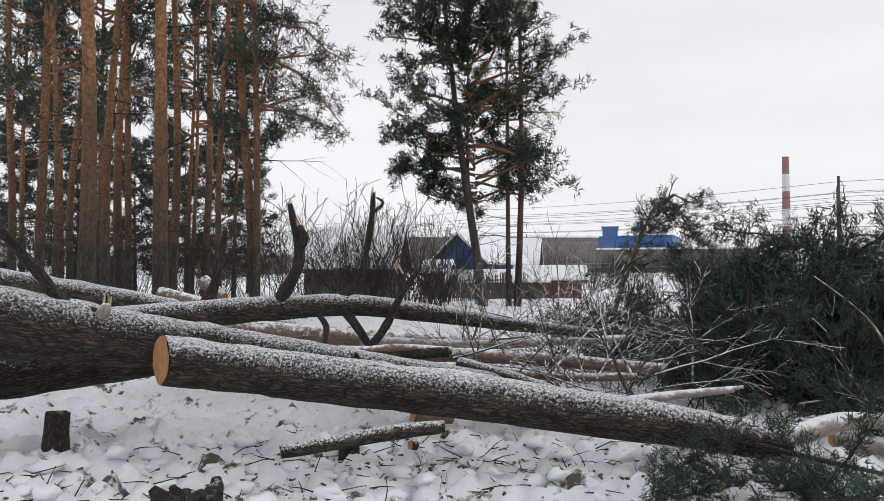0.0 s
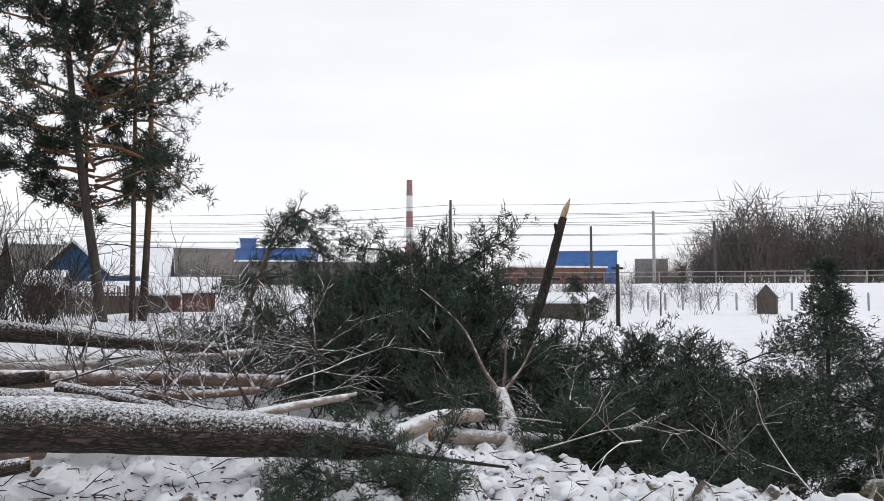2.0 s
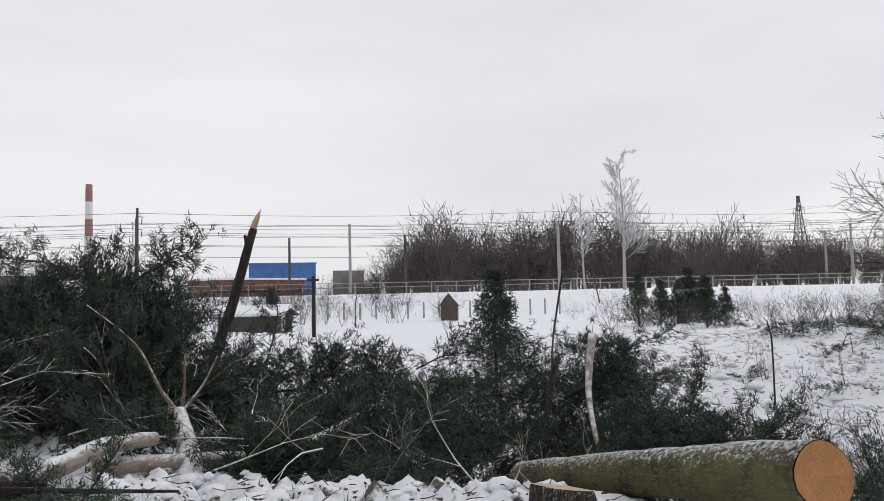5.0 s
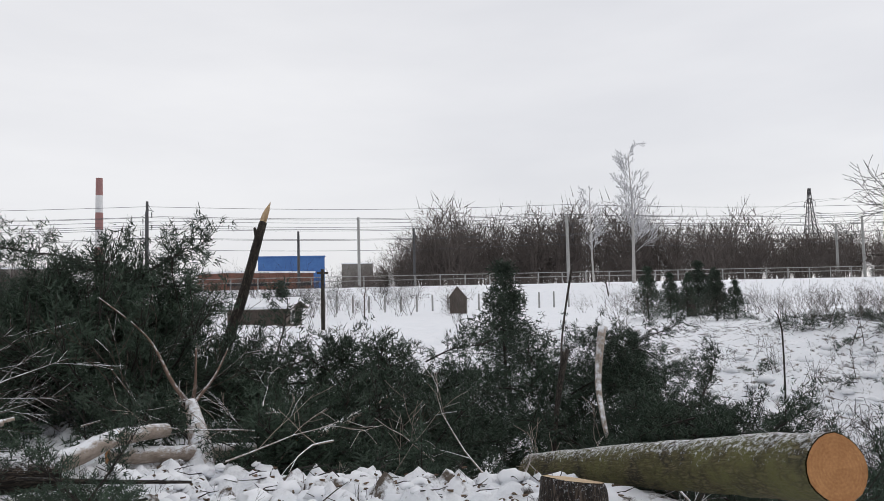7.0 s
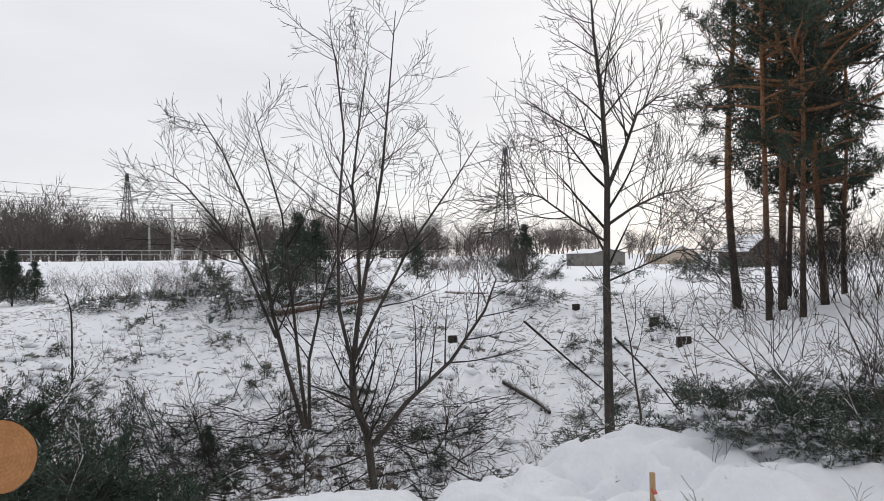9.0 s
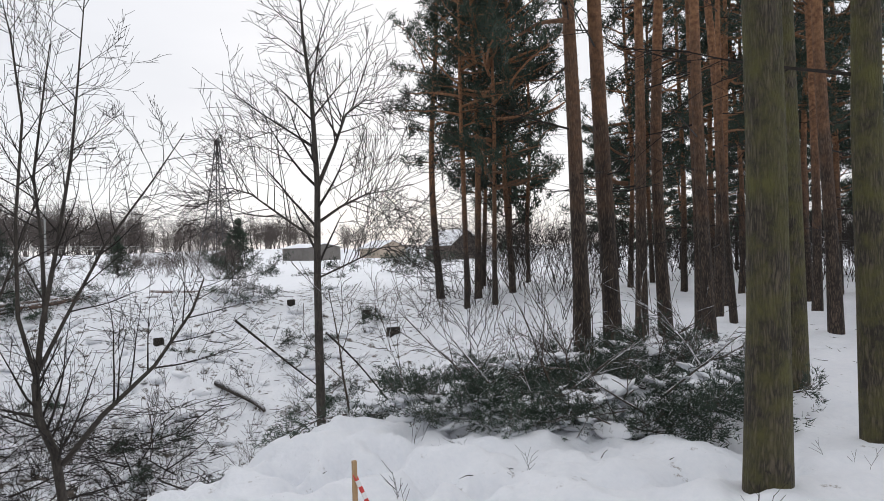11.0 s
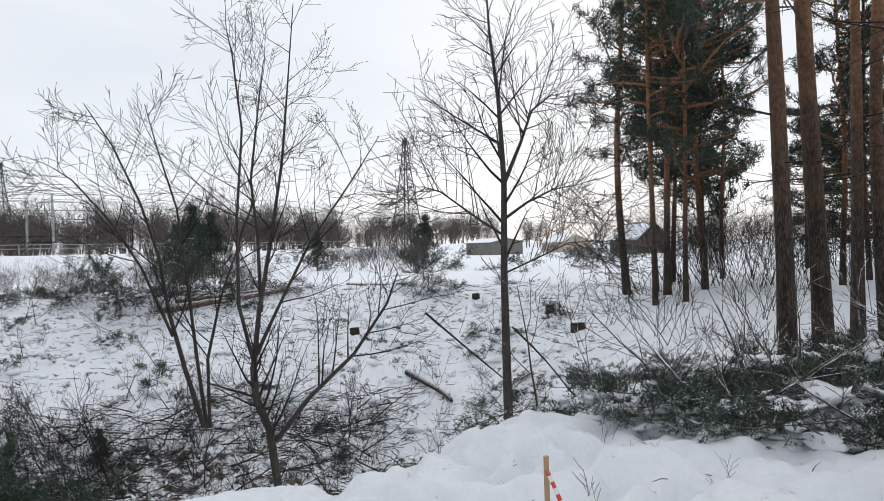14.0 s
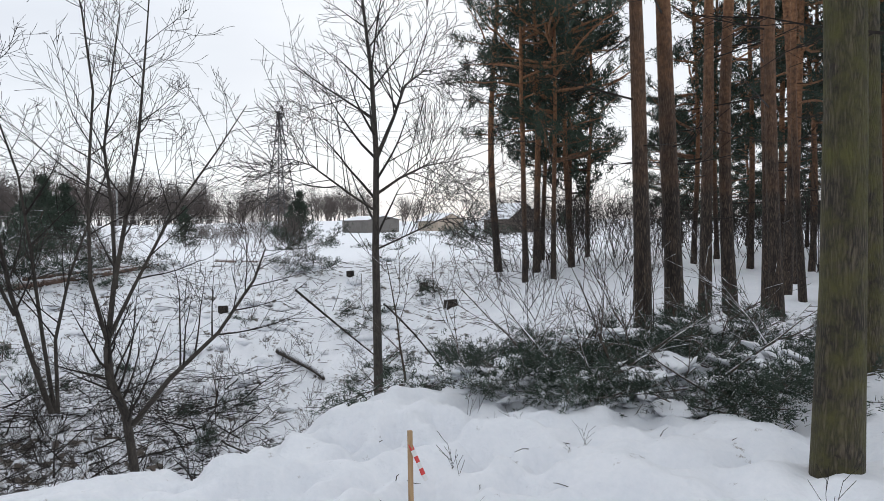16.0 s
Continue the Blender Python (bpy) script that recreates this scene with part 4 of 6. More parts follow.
# ---------------------------------------------------------------- bare trees
def bare_tree(label, stems, twigs, seed, bark=None, twig=None, name="bare_tree", reach=1.3, kids=4, spread=0.7, lift=0.05, start=0.25, depth=2, thin=0.0032):
    """stems: lines of points with a foot and a tip radius; limbs grow along them."""
    top, rng = thing(name, label, "tree"), rnd(seed)
    for pts, r0, r1 in stems:
        pts = [Vector(p) for p in pts]
        n = len(pts) - 1
        g = Geo().tube(pts, [r0 + (r1 - r0) * i / n for i in range(n + 1)], 9, closed=(False, True), rough=0.08, seed=seed)
        stem = part("stem", g, bark or GREY_BARK, top, smooth=True)
        fine = Geo()
        for k in range(twigs):
            f = start + (1 - start) * (k + rng.uniform()) / twigs
            i = min(int(f * n), n - 1)
            q = pts[i].lerp(pts[i + 1], f * n - i)
            along = (pts[i + 1] - pts[i]).normalized()
            out = Vector(rng.normal(0, 1, 3))
            out = (out - along * out.dot(along)).normalized()
            r = (r0 + (r1 - r0) * f) * 0.5
            bare(fine, q, along * 0.65 + out * 0.8, reach * (1.25 - 0.7 * f) * rng.uniform(0.6, 1.2), max(0.006, min(r, 0.02)), depth, rng, kids, spread, 0.075, lift, thin=thin)
        part("twig_spray", fine, twig or TWIG, stem, "fine bare twigs")["kind"] = "stuff"
    return top


bare_tree("slender many-stemmed bare alder in the gully", (
    ([(11.07, -1.78, -2.00), (11.08, -1.66, -0.94), (11.09, -1.48, -0.44), (11.10, -1.46, 0.00)], 0.062, 0.052),
    ([(11.10, -1.46, -0.02), (11.09, -1.56, 0.77), (11.18, -1.74, 1.67), (11.16, -1.95, 2.91), (11.24, -2.07, 4.01), (11.23, -2.19, 5.27)], 0.042, 0.006),
    ([(11.10, -1.47, 0.04), (11.00, -1.28, 0.87), (10.90, -1.28, 2.07), (10.80, -1.38, 3.33), (10.80, -1.28, 4.37), (10.81, -1.22, 4.68)], 0.03, 0.006),
    ([(11.09, -1.49, 0.13), (11.17, -1.81, 0.76), (11.31, -2.34, 1.74), (11.30, -3.00, 2.67), (11.30, -3.45, 3.36)], 0.03, 0.006),
    ([(11.09, -1.59, 0.77), (11.49, -1.60, 1.84), (11.69, -1.54, 2.71), (11.78, -1.69, 3.85), (11.77, -1.79, 4.56)], 0.03, 0.007),
    ([(11.07, -1.74, -1.10), (10.92, -2.21, -0.49), (10.72, -2.84, 0.12), (10.51, -3.30, 0.84), (10.47, -3.46, 1.28)], 0.04, 0.010),
), 13, 5, reach=1.5, kids=4, spread=0.66, lift=0.05)
bare_tree("clump of bare alder stems in the gully", (
    ([(12.32, -0.77, -1.08), (12.31, -0.52, -0.18), (12.31, -0.31, 0.72), (12.30, -0.18, 1.61), (12.28, 0.05, 2.41), (12.25, 0.42, 3.29), (12.21, 0.78, 3.89)], 0.042, 0.006),
    ([(12.42, -0.81, -1.11), (12.52, -0.69, -0.03), (12.51, -0.58, 1.24), (12.51, -0.46, 2.34), (12.50, -0.21, 3.24), (12.49, -0.04, 3.96)], 0.034, 0.006),
    ([(12.22, -0.85, -1.06), (12.12, -0.85, 0.01), (12.01, -1.05, 0.90), (11.80, -1.41, 1.94), (11.68, -1.67, 2.71)], 0.03, 0.006),
    ([(12.31, -0.35, 0.37), (12.08, 0.05, 1.44), (11.85, 0.43, 2.13), (11.69, 0.89, 2.71), (11.65, 1.11, 2.87)], 0.025, 0.006),
), 12, 6, reach=1.4, kids=4, spread=0.66, lift=0.05)
bare_tree("single slim bare tree at the gully's edge", (
    ([(9.51, -4.71, -1.20), (9.51, -4.70, -0.17), (9.51, -4.70, 1.24), (9.50, -4.73, 2.50), (9.52, -4.69, 3.61), (9.55, -4.60, 4.51), (9.57, -4.57, 5.26)], 0.07, 0.008),
    ([(9.49, -4.74, 2.49), (9.49, -4.99, 3.02), (9.51, -5.18, 3.47), (9.47, -5.48, 3.70)], 0.03, 0.008),
    ([(9.50, -4.72, 1.75), (9.54, -4.37, 1.98), (9.62, -3.86, 2.36), (9.70, -3.62, 2.44)], 0.02, 0.006),
    ([(9.50, -4.72, 1.98), (9.46, -5.05, 2.20), (9.39, -5.41, 2.37), (9.29, -5.80, 2.44)], 0.022, 0.006),
    ([(9.51, -4.71, 1.24), (9.29, -4.95, 1.38), (8.86, -5.35, 1.63), (8.58, -5.64, 1.65)], 0.014, 0.005),
), 20, 7, reach=1.55, kids=4, spread=0.66, lift=0.02, start=0.33)


def bush_mesh(name, seed, stems, height, material, depth=2, kids=4, r=0.012, splay=0.5, shrink=0.6, thin=0.003, sprays=None):
    rng, g = rnd(seed), Geo()
    for k in range(stems):
        a = rng.uniform(0, 6.28)
        bare(g, (rng.normal(0, 0.12), rng.normal(0, 0.12), -0.1), (math.cos(a) * splay, math.sin(a) * splay, 1), height * rng.uniform(0.6, 1.1), r, depth, rng, kids, 0.6, 0.09, 0.05, shrink, 4, 0.25, thin)
    if sprays:
        n, length, width = sprays
        tops = np.array(g.v)
        tops = tops[tops[:, 2] > height * 0.3]
        p = tops[rng.integers(0, len(tops), n)] + rng.normal(0, length * 0.35, (n, 3))
        d = p * (1, 1, 0.4) + (0, 0, height * 0.35)
        g.blades(p, d / (np.linalg.norm(d, axis=1)[:, None] + 1e-6), 1, length, width, rng, 0.55)
    return g.mesh(name, material)


BUSHES = [bush_mesh("bare_bush", 300 + i, 5, 1.7, TWIG, 2, 3, 0.011, thin=0.0045) for i in range(4)]
UNDER_BUSHES = [bush_mesh("undergrowth_bush", 307 + i, 5, 1.8, TWIG, 1, 4, 0.012, sprays=(190, 0.5, 0.012)) for i in range(3)]
FAR_BUSHES = [bush_mesh("willow_bush", 305 + i, 5, 1.8, HAZED_TWIG, 1, 4, 0.014, sprays=(170, 0.45, 0.014)) for i in range(3)]
WEEDS = [bush_mesh("dry_weed", 310 + i, 3, 0.55, TWIG, 1, 3, 0.004) for i in range(4)]
BIG_TREES = [bush_mesh("bare_tree", 320 + i, 1, 8.0, HAZED_TWIG, 3, 5, 0.13, 0.08, 0.55, thin=0.012) for i in range(3)]
FAR_TREES = [bush_mesh("bare_tree", 325 + i, 2, 8.0, HAZED_TWIG, 1, 7, 0.14, 0.12, 0.55, thin=0.04, sprays=(320, 1.6, 0.085)) for i in range(4)]
FROST_TREES = [bush_mesh("frosted_tree", 330 + i, 2, 6.0, FROST_TWIG, 3, 5, 0.06, 0.25, 0.55, thin=0.010) for i in range(2)]


def scatter(name, meshes, spots, label, category, seed, group, size=(0.7, 1.3)):
    rng = rnd(seed)
    for i, (x, y) in enumerate(spots):
        s = rng.uniform(*size)
        ob = tagged(new(name, meshes[i % len(meshes)]), label, category, group)
        ob.matrix_basis = pose(x, y, ground_z(x, y), 0, 0, rng.uniform(0, 360)) @ Matrix.Diagonal((s, s, s * rng.uniform(0.85, 1.15), 1))


scatter("bare_bush", BUSHES, field(28, (70, 110), (12.5, 18.5), 1), "bare twiggy shrub in the gully", "shrub", 1, "shrubs of the gully", (0.4, 0.95))
scatter("bare_bush", BUSHES, field(36, (66, 100), (14, 20), 2), "bare twiggy shrub in the snow", "shrub", 2, "shrubs of the gully", (0.3, 0.8))
scatter("willow_bush", FAR_BUSHES, field(60, (73, 96), (40, 54), 3), "dark bare willow bush in the field", "shrub", 3, "willow bushes", (0.55, 0.95))
scatter("willow_bush", FAR_BUSHES, field(34, (98, 107), (60, 80), 4), "dark bare willow bush in the field", "shrub", 4, "willow bushes", (1.0, 1.7))
scatter("undergrowth_bush", UNDER_BUSHES, field(40, (-34, -13), (24, 50), 5), "bare undergrowth shrub under the pines", "shrub", 5, "undergrowth", (1.2, 2.0))
scatter("garden_bush", BUSHES, field(8, (-12, 6), (26, 36), 63), "tall bare bush at the edge of the gardens", "shrub", 63, "garden shrubs", (1.2, 2.0))
scatter("undergrowth_bush", BUSHES, field(30, (-14, 0), (22, 33), 64), "tall bare shrub before the garden fence", "shrub", 64, "garden shrubs", (1.3, 2.1))
scatter("garden_bush", BUSHES, field(34, (-8, 26), (24, 36), 6), "bare garden shrub near the fence", "shrub", 6, "garden shrubs", (0.7, 1.5))
scatter("bare_bush", BUSHES, field(7, (122, 136), (15, 26), 7), "bare undergrowth shrub under the pines", "shrub", 7, "undergrowth", (0.7, 1.4))
scatter("garden_bush", UNDER_BUSHES, field(60, (8, 48), (44, 80), 61), "bare garden bush behind the sheds", "shrub", 61, "garden shrubs", (1.0, 1.9))
scatter("undergrowth_bush", UNDER_BUSHES, field(100, (124, 160), (26, 56), 62), "dark bare undergrowth under the pines", "shrub", 62, "undergrowth", (1.1, 2.1))
scatter("bare_bush", FAR_BUSHES, field(22, (22, 70), (30, 75), 8), "bare shrub in the snowy field", "shrub", 8, "field shrubs", (0.7, 1.5))
scatter("bare_bush", BUSHES, field(26, (5, 45), (9, 14), 9), "thin bare shoots between felled tops", "shrub", 9, "shoots in the brush", (0.6, 1.1))
scatter("dry_weed", WEEDS, field(30, (-30, 155), (4.2, 6.5), 10), "dry weed stalk poking out of the snow", "weed", 10, "dry weeds", (0.25, 0.6))
scatter("dry_weed", WEEDS, field(150, (56, 120), (12, 30), 13), "twiggy dark tuft breaking the snow", "weed", 14, "twig tufts", (0.7, 1.7))
scatter("dry_weed", WEEDS, field(60, (60, 130), (12, 32), 11), "dry weed stalk poking out of the snow", "weed", 11, "dry weeds", (0.6, 1.6))
scatter("frosted_tree", FROST_TREES, ((-10.60, 61.09), (-9.88, 69.30), (-15.03, 73.48), (-7.32, 65.59), (-13.27, 83.96)), "pale frosted bare tree", "tree", 12, "frosted trees", (0.9, 1.3))
scatter("bare_tree", BIG_TREES, ((32.57, 89.29), (43.55, 133.10), (31.44, 84.33), (40.68, 82.52), (31.73, 82.13), (36.68, 36.99), (73.54, 36.67), (110.35, 122.79), (108.82, 130.70), (12.12, 58.76)), "bare spreading tree beyond the gardens", "tree", 13, "bare trees of the gardens", (0.45, 0.75))


# far woods beyond the railway
def far_woods():
    rng, verts, faces, base = rnd(77), [], [], 0
    shapes = []
    for me in FAR_TREES:
        v = np.zeros(len(me.vertices) * 3)
        me.vertices.foreach_get("co", v)
        shapes.append((v.reshape(-1, 3), [tuple(p.vertices) for p in me.polygons]))
    spots = []
    for _ in range(430):
        a = rng.uniform(44, 112)
        d = rng.uniform(125, 190) * (1 + 0.9 * ease(88, 104, a))
        spots.append((a, d, rng.uniform(0.75, 1.25) * (1 + 0.35 * ease(88, 100, a)) * (0.6 + 0.75 * ease(44, 50, a) - 0.4 * ease(64, 80, a))))
    for _ in range(110):
        spots.append((rng.uniform(4, 46), rng.uniform(118, 200), rng.uniform(0.22, 0.5)))
    for _ in range(150):
        spots.append((rng.uniform(44, 104), rng.uniform(112, 126), rng.uniform(0.15, 0.3)))
    for _ in range(60):
        spots.append((rng.uniform(108, 160), rng.uniform(200, 320), rng.uniform(0.9, 1.2)))
    for a, d, s in spots:
        v, f = shapes[rng.integers(0, 4)]
        x, y = CENTRE[0] + d * math.sin(radians(a)), CENTRE[1] + d * math.cos(radians(a))
        t = rng.uniform(0, 6.28)
        c, n = math.cos(t), math.sin(t)
        k = np.array([[c, -n, 0], [n, c, 0], [0, 0, 0.95]]) * s
        verts.append(v @ k.T + (x, y, ground_z(x, y) - 0.5))
        faces.extend(tuple(i + base for i in q) for q in f)
        base += len(v)
    me = bpy.data.meshes.new("far_woods")
    me.from_pydata(np.concatenate(verts).tolist(), [], faces)
    me.materials.append(HAZED_TWIG)
    return tagged(new("far_woods", me), "brown-grey bare woods beyond the railway", "woods", kind="stuff")


far_woods()

birch = bare_tree("tall slender birch with white bark", (([(72.94, 33.30, 1.79), (72.97, 33.23, 6.58), (72.97, 33.23, 10.81), (72.88, 33.43, 15.69)], 0.20, 0.03),), 34, 21, BIRCH_BARK, FROST_TWIG, "birch_tree", 3.0, 5, 0.6, 0.06, 0.2, thin=0.022)
bare_tree("thin pale birch beside the tall one", (([(71.08, 37.07, 2.20), (71.02, 37.18, 6.76), (71.03, 37.18, 11.66)], 0.12, 0.03),), 16, 22, BIRCH_BARK, FROST_TWIG, "birch_tree", 2.2, 4, 0.6, 0.05, 0.3, thin=0.02)


# ---------------------------------------------------------------- young spruces
def spruce_mesh(seed, height, material):
    rng, wood, tips = rnd(seed), Geo(), []
    wood.tube([(0, 0, -0.2), (0, 0, height)], [0.02 + 0.012 * height, 0.006], 6)
    for k in range(int(36 * height ** 0.6)):
        f = rng.uniform() ** 1.25
        z, a = height * (0.04 + 0.94 * f), rng.uniform(0, 6.28)
        reach = (1 - f) * height * 0.44 + 0.10
        pts, d = wander((0, 0, z), (math.cos(a), math.sin(a), 0.15), reach * rng.uniform(0.7, 1.15), 5, rng, 0.08, -0.04)
        wood.tube(pts, [0.010, 0.009, 0.008, 0.006, 0.005, 0.003], 3)
        for p in pts[1:]:
            for _ in range(5):
                tips.append((p + Vector(rng.normal(0, 0.05 + 0.04 * reach, 3)), (d + Vector(rng.normal(0, 0.6, 3))).normalized()))
    return wood.add(tufts(tips, rng, 6, 0.055 * height ** 0.7 + 0.03, 0.010 * height ** 0.8, 0.7)).mesh("crown", (TWIG, material))


SPRUCES = [spruce_mesh(400 + i, 2.6, NEEDLES) for i in range(2)]


def spruce(x, y, size, label="young dark green spruce"):
    top = thing("spruce_tree", label, "tree", pose(x, y, ground_z(x, y)) @ Matrix.Diagonal((size, size, size, 1)), "young spruces")
    part("crown", SPRUCES[int(x * 10) % 2], None, top)


for x, y, s in ((19.99, 13.54, 1.65), (27.38, 34.53, 1.0), (45.32, 16.39, 1.3), (43.22, 16.30, 1.0), (47.49, 16.27, 1.1), (38.70, 16.79, 1.1), (41.94, 16.82, 1.0), (20.19, 9.18, 1.0),
                (60.51, -0.35, 2.2), (62.51, -1.72, 2.0), (58.49, 0.93, 1.6), (72.19, -22.91, 2.0), (73.39, -22.37, 1.4), (38.12, 12.82, 1.0), (40.32, 12.58, 0.8), (17.38, 1.35, 0.35), (69.70, -11.44, 1.4)):
    spruce(x, y, s)


# ---------------------------------------------------------------- felled tops and brush
def bough_mesh(seed, material, length=1.5, twigs=16, k=11, blade=(0.13, 0.019), wood_material=None):
    rng, wood, tips = rnd(seed), Geo(), []
    needle_limb(wood, tips, (0, 0, 0), (1, 0, 0.12), length, 0.022, rng, twigs, -0.02, 0.55, 0.15, seg=1)
    return wood.add(tufts(tips, rng, k, blade[0], blade[1], 0.55)).mesh("bough", (wood_material or TWIG, material))


BOUGHS = [bough_mesh(500 + i, BRUSH_NEEDLES) for i in range(4)]
SNOWY_BOUGHS = [bough_mesh(510 + i, SNOWY_NEEDLES, k=10, blade=(0.11, 0.017), wood_material=SNOWY_TWIG) for i in range(3)]
STEMS = [bush_mesh("bare_branch", 520 + i, 1, 1.6, SNOWY_TWIG, 2, 4, 0.016, 0.2) for i in range(4)]


def pad_mesh(seed):
    """A soft rounded lump of snow."""
    rng, g, n = rnd(seed), Geo(), 9
    off = rng.uniform(0, 50)
    for i in range(1, 6):
        t = math.pi * i / 6
        for k in range(n):
            a = 6.283 * k / n
            d = Vector((math.sin(t) * math.cos(a), math.sin(t) * math.sin(a), math.cos(t)))
            g.v.append(tuple(d * (1 + 0.7 * noise.noise(d * 1.6 + Vector((off, 0, 0))))))
    for i in range(4):
        for k in range(n):
            g.face((i * n + k, (i + 1) * n + k, (i + 1) * n + (k + 1) % n, i * n + (k + 1) % n))
    g.face(list(range(n)))
    g.face([4 * n + k for k in reversed(range(n))])
    return g.mesh("snow_pad", CLEAN_SNOW, True)


PADS = [pad_mesh(540 + i) for i in range(3)]


def brush_pile(x, y, top_z, half, count, seed, label="heap of felled green pine tops", meshes=None, bare_sticks=6, size=(0.55, 1.0), low=None, tip=(55, 25)):
    """Boughs lying over one another on a mound from the ground up to top_z."""
    rng, z0 = rnd(seed), ground_z(x, y)
    pile = thing("brush_pile", label, "brush pile", group="felled pine tops")
    high = max(0.25, top_z - z0 - 0.28)
    meshes = meshes or BOUGHS
    if meshes is SNOWY_BOUGHS and half < 2:
        high = max(0.16, top_z - z0 - 0.1)
    for i in range(count):
        u, a = rng.uniform() ** 0.6, rng.uniform(0, 6.28)
        px, py = x + half * u * math.cos(a), y + half * u * math.sin(a)
        gz = ground_z(px, py)
        z = gz + (z0 + high * math.sqrt(max(0.03, 1 - u * u)) - gz) * rng.uniform(0.25, 0.92) ** 0.7
        z = max(z, gz + 0.08)
        s = rng.uniform(*size)
        b = part("bough", meshes[rng.integers(0, len(meshes))], None, pile)
        b.matrix_basis = pose(px, py, z, rng.uniform(-50, 50), rng.uniform(-tip[0], tip[1]), math.degrees(a) + rng.uniform(-70, 70)) @ Matrix.Diagonal((s, s, s, 1))
    if meshes is SNOWY_BOUGHS and half < 2:
        for i in range(26):
            a, u = rng.uniform(0, 6.28), half * rng.uniform(0.1, 1.15)
            px, py = x + u * math.cos(a), y + u * math.sin(a)
            b = part("snow_pad", PADS[rng.integers(0, 3)], None, pile, "pad of snow on boughs")
            s = rng.uniform(0.03, 0.12)
            b.matrix_basis = pose(px, py, max(ground_z(px, py), z0) + high * rng.uniform(0.5, 1.1) * math.sqrt(max(0.05, 1 - (u / half) ** 2)), rng.uniform(-25, 25), rng.uniform(-25, 25), rng.uniform(0, 360)) @ Matrix.Diagonal((s * 1.7, s, s * 0.35, 1))
    for i in range(bare_sticks):
        a = rng.uniform(0, 6.28)
        px, py = x + half * 0.6 * math.cos(a), y + half * 0.6 * math.sin(a)
        b = part("bare_branch", STEMS[rng.integers(0, 4)], None, pile)
        s = rng.uniform(0.6, 1.2)
        b.matrix_basis = pose(px, py, ground_z(px, py) + high * 0.35, rng.uniform(-60, 60), rng.uniform(-60, 60), rng.uniform(0, 360)) @ Matrix.Diagonal((s, s, s, 1))
    return pile


for i, (x, y, z, half, n) in enumerate((
    (5.23, 10.26, 2.60, 0.85, 90), (4.57, 10.54, 1.45, 1.2, 20), (5.59, 9.51, 1.10, 1.0, 18),
    (7.72, 9.91, 0.95, 1.2, 40), (7.31, 7.66, 0.60, 1.0, 30), (9.84, 8.66, 1.03, 1.1, 44),
    (8.0, 7.0, 0.40, 0.9, 26), (6.1, 7.0, 0.34, 1.0, 26), (14.25, 6.53, 1.14, 1.3, 50),
    (12.29, 4.78, 0.59, 1.1, 46), (13.34, 7.21, 0.75, 0.9, 36), (10.4, 4.3, 0.10, 1.2, 44),
    (9.45, 2.64, -0.15, 1.0, 24), (9.57, 2.06, -0.25, 1.0, 20), (8.59, 8.51, 0.84, 1.1, 34), (11.08, 3.77, 0.21, 1.1, 34), (3.56, 11.46, 1.70, 0.8, 18), (3.90, 9.75, 0.85, 1.0, 14),
    (4.84, 8.98, 1.12, 1.1, 18), (5.37, 7.53, 0.55, 0.9, 10), (6.65, 6.21, 0.15, 0.9, 22), (11.81, 8.63, 0.79, 0.8, 26),
)):
    brush_pile(x, y, z, half, n, 600 + i)
for i, (x, y) in enumerate(field(13, (60, 76), (8.6, 12.5), 631)):
    brush_pile(x, y, ground_z(x, y) + 0.75, 1.0, 14, 620 + i, "felled pine boughs on the gully slope", None, 2, (0.7, 1.1), tip=(30, 25))
for i, (x, y, z, half, n) in enumerate(((1.91, 4.98, 0.2, 0.35, 4), (2.35, 4.68, 0.2, 0.4, 6), (2.70, 4.38, 0.2, 0.4, 6), (1.45, 5.02, 0.15, 0.25, 2), (2.20, 5.14, 0.25, 0.4, 6))):
    brush_pile(x, y, z, half, n, 640 + i, "scattered cut pine boughs on the snow", None, 0, (0.25, 0.5))
for i, (a, d, high, half, n) in enumerate((
    (121, 7.4, 0.20, 0.6, 8), (122, 8.9, 0.2, 0.6, 7), (126, 7.4, 0.26, 0.7, 10), (126, 9.8, 0.25, 0.7, 8), (129.5, 7.0, 0.30, 0.6, 11), (130, 8.8, 0.3, 0.7, 10),
    (134, 7.2, 0.36, 0.7, 14), (134, 9.2, 0.4, 0.7, 12), (138, 7.4, 0.42, 0.8, 16), (139, 9.3, 0.5, 0.7, 13), (142, 7.6, 0.5, 0.7, 16), (142.5, 9.5, 0.5, 0.6, 13),
)):
    x, y = CENTRE[0] + d * math.sin(radians(a)), CENTRE[1] + d * math.cos(radians(a))
    brush_pile(x, y, ground_z(x, y) + high, half, n, 660 + i, "snow-dusted heap of cut pine boughs", SNOWY_BOUGHS, 3, (0.3, 0.6), tip=(20, 16))
for i, (x, y, z, half, n) in enumerate(((49.40, -25.73, 0.9, 4, 14), (57.69, -18.56, 0.6, 3, 10), (53.81, -32.24, 1.0, 3, 10), (30.40, 1.83, 0.6, 1.2, 8), (31.48, 0.58, 0.5, 1.2, 8))):
    brush_pile(x, y, z, half, n, 690 + i, "brown brush heap on the cleared field", SNOWY_BOUGHS, 14, (1.0, 1.8))

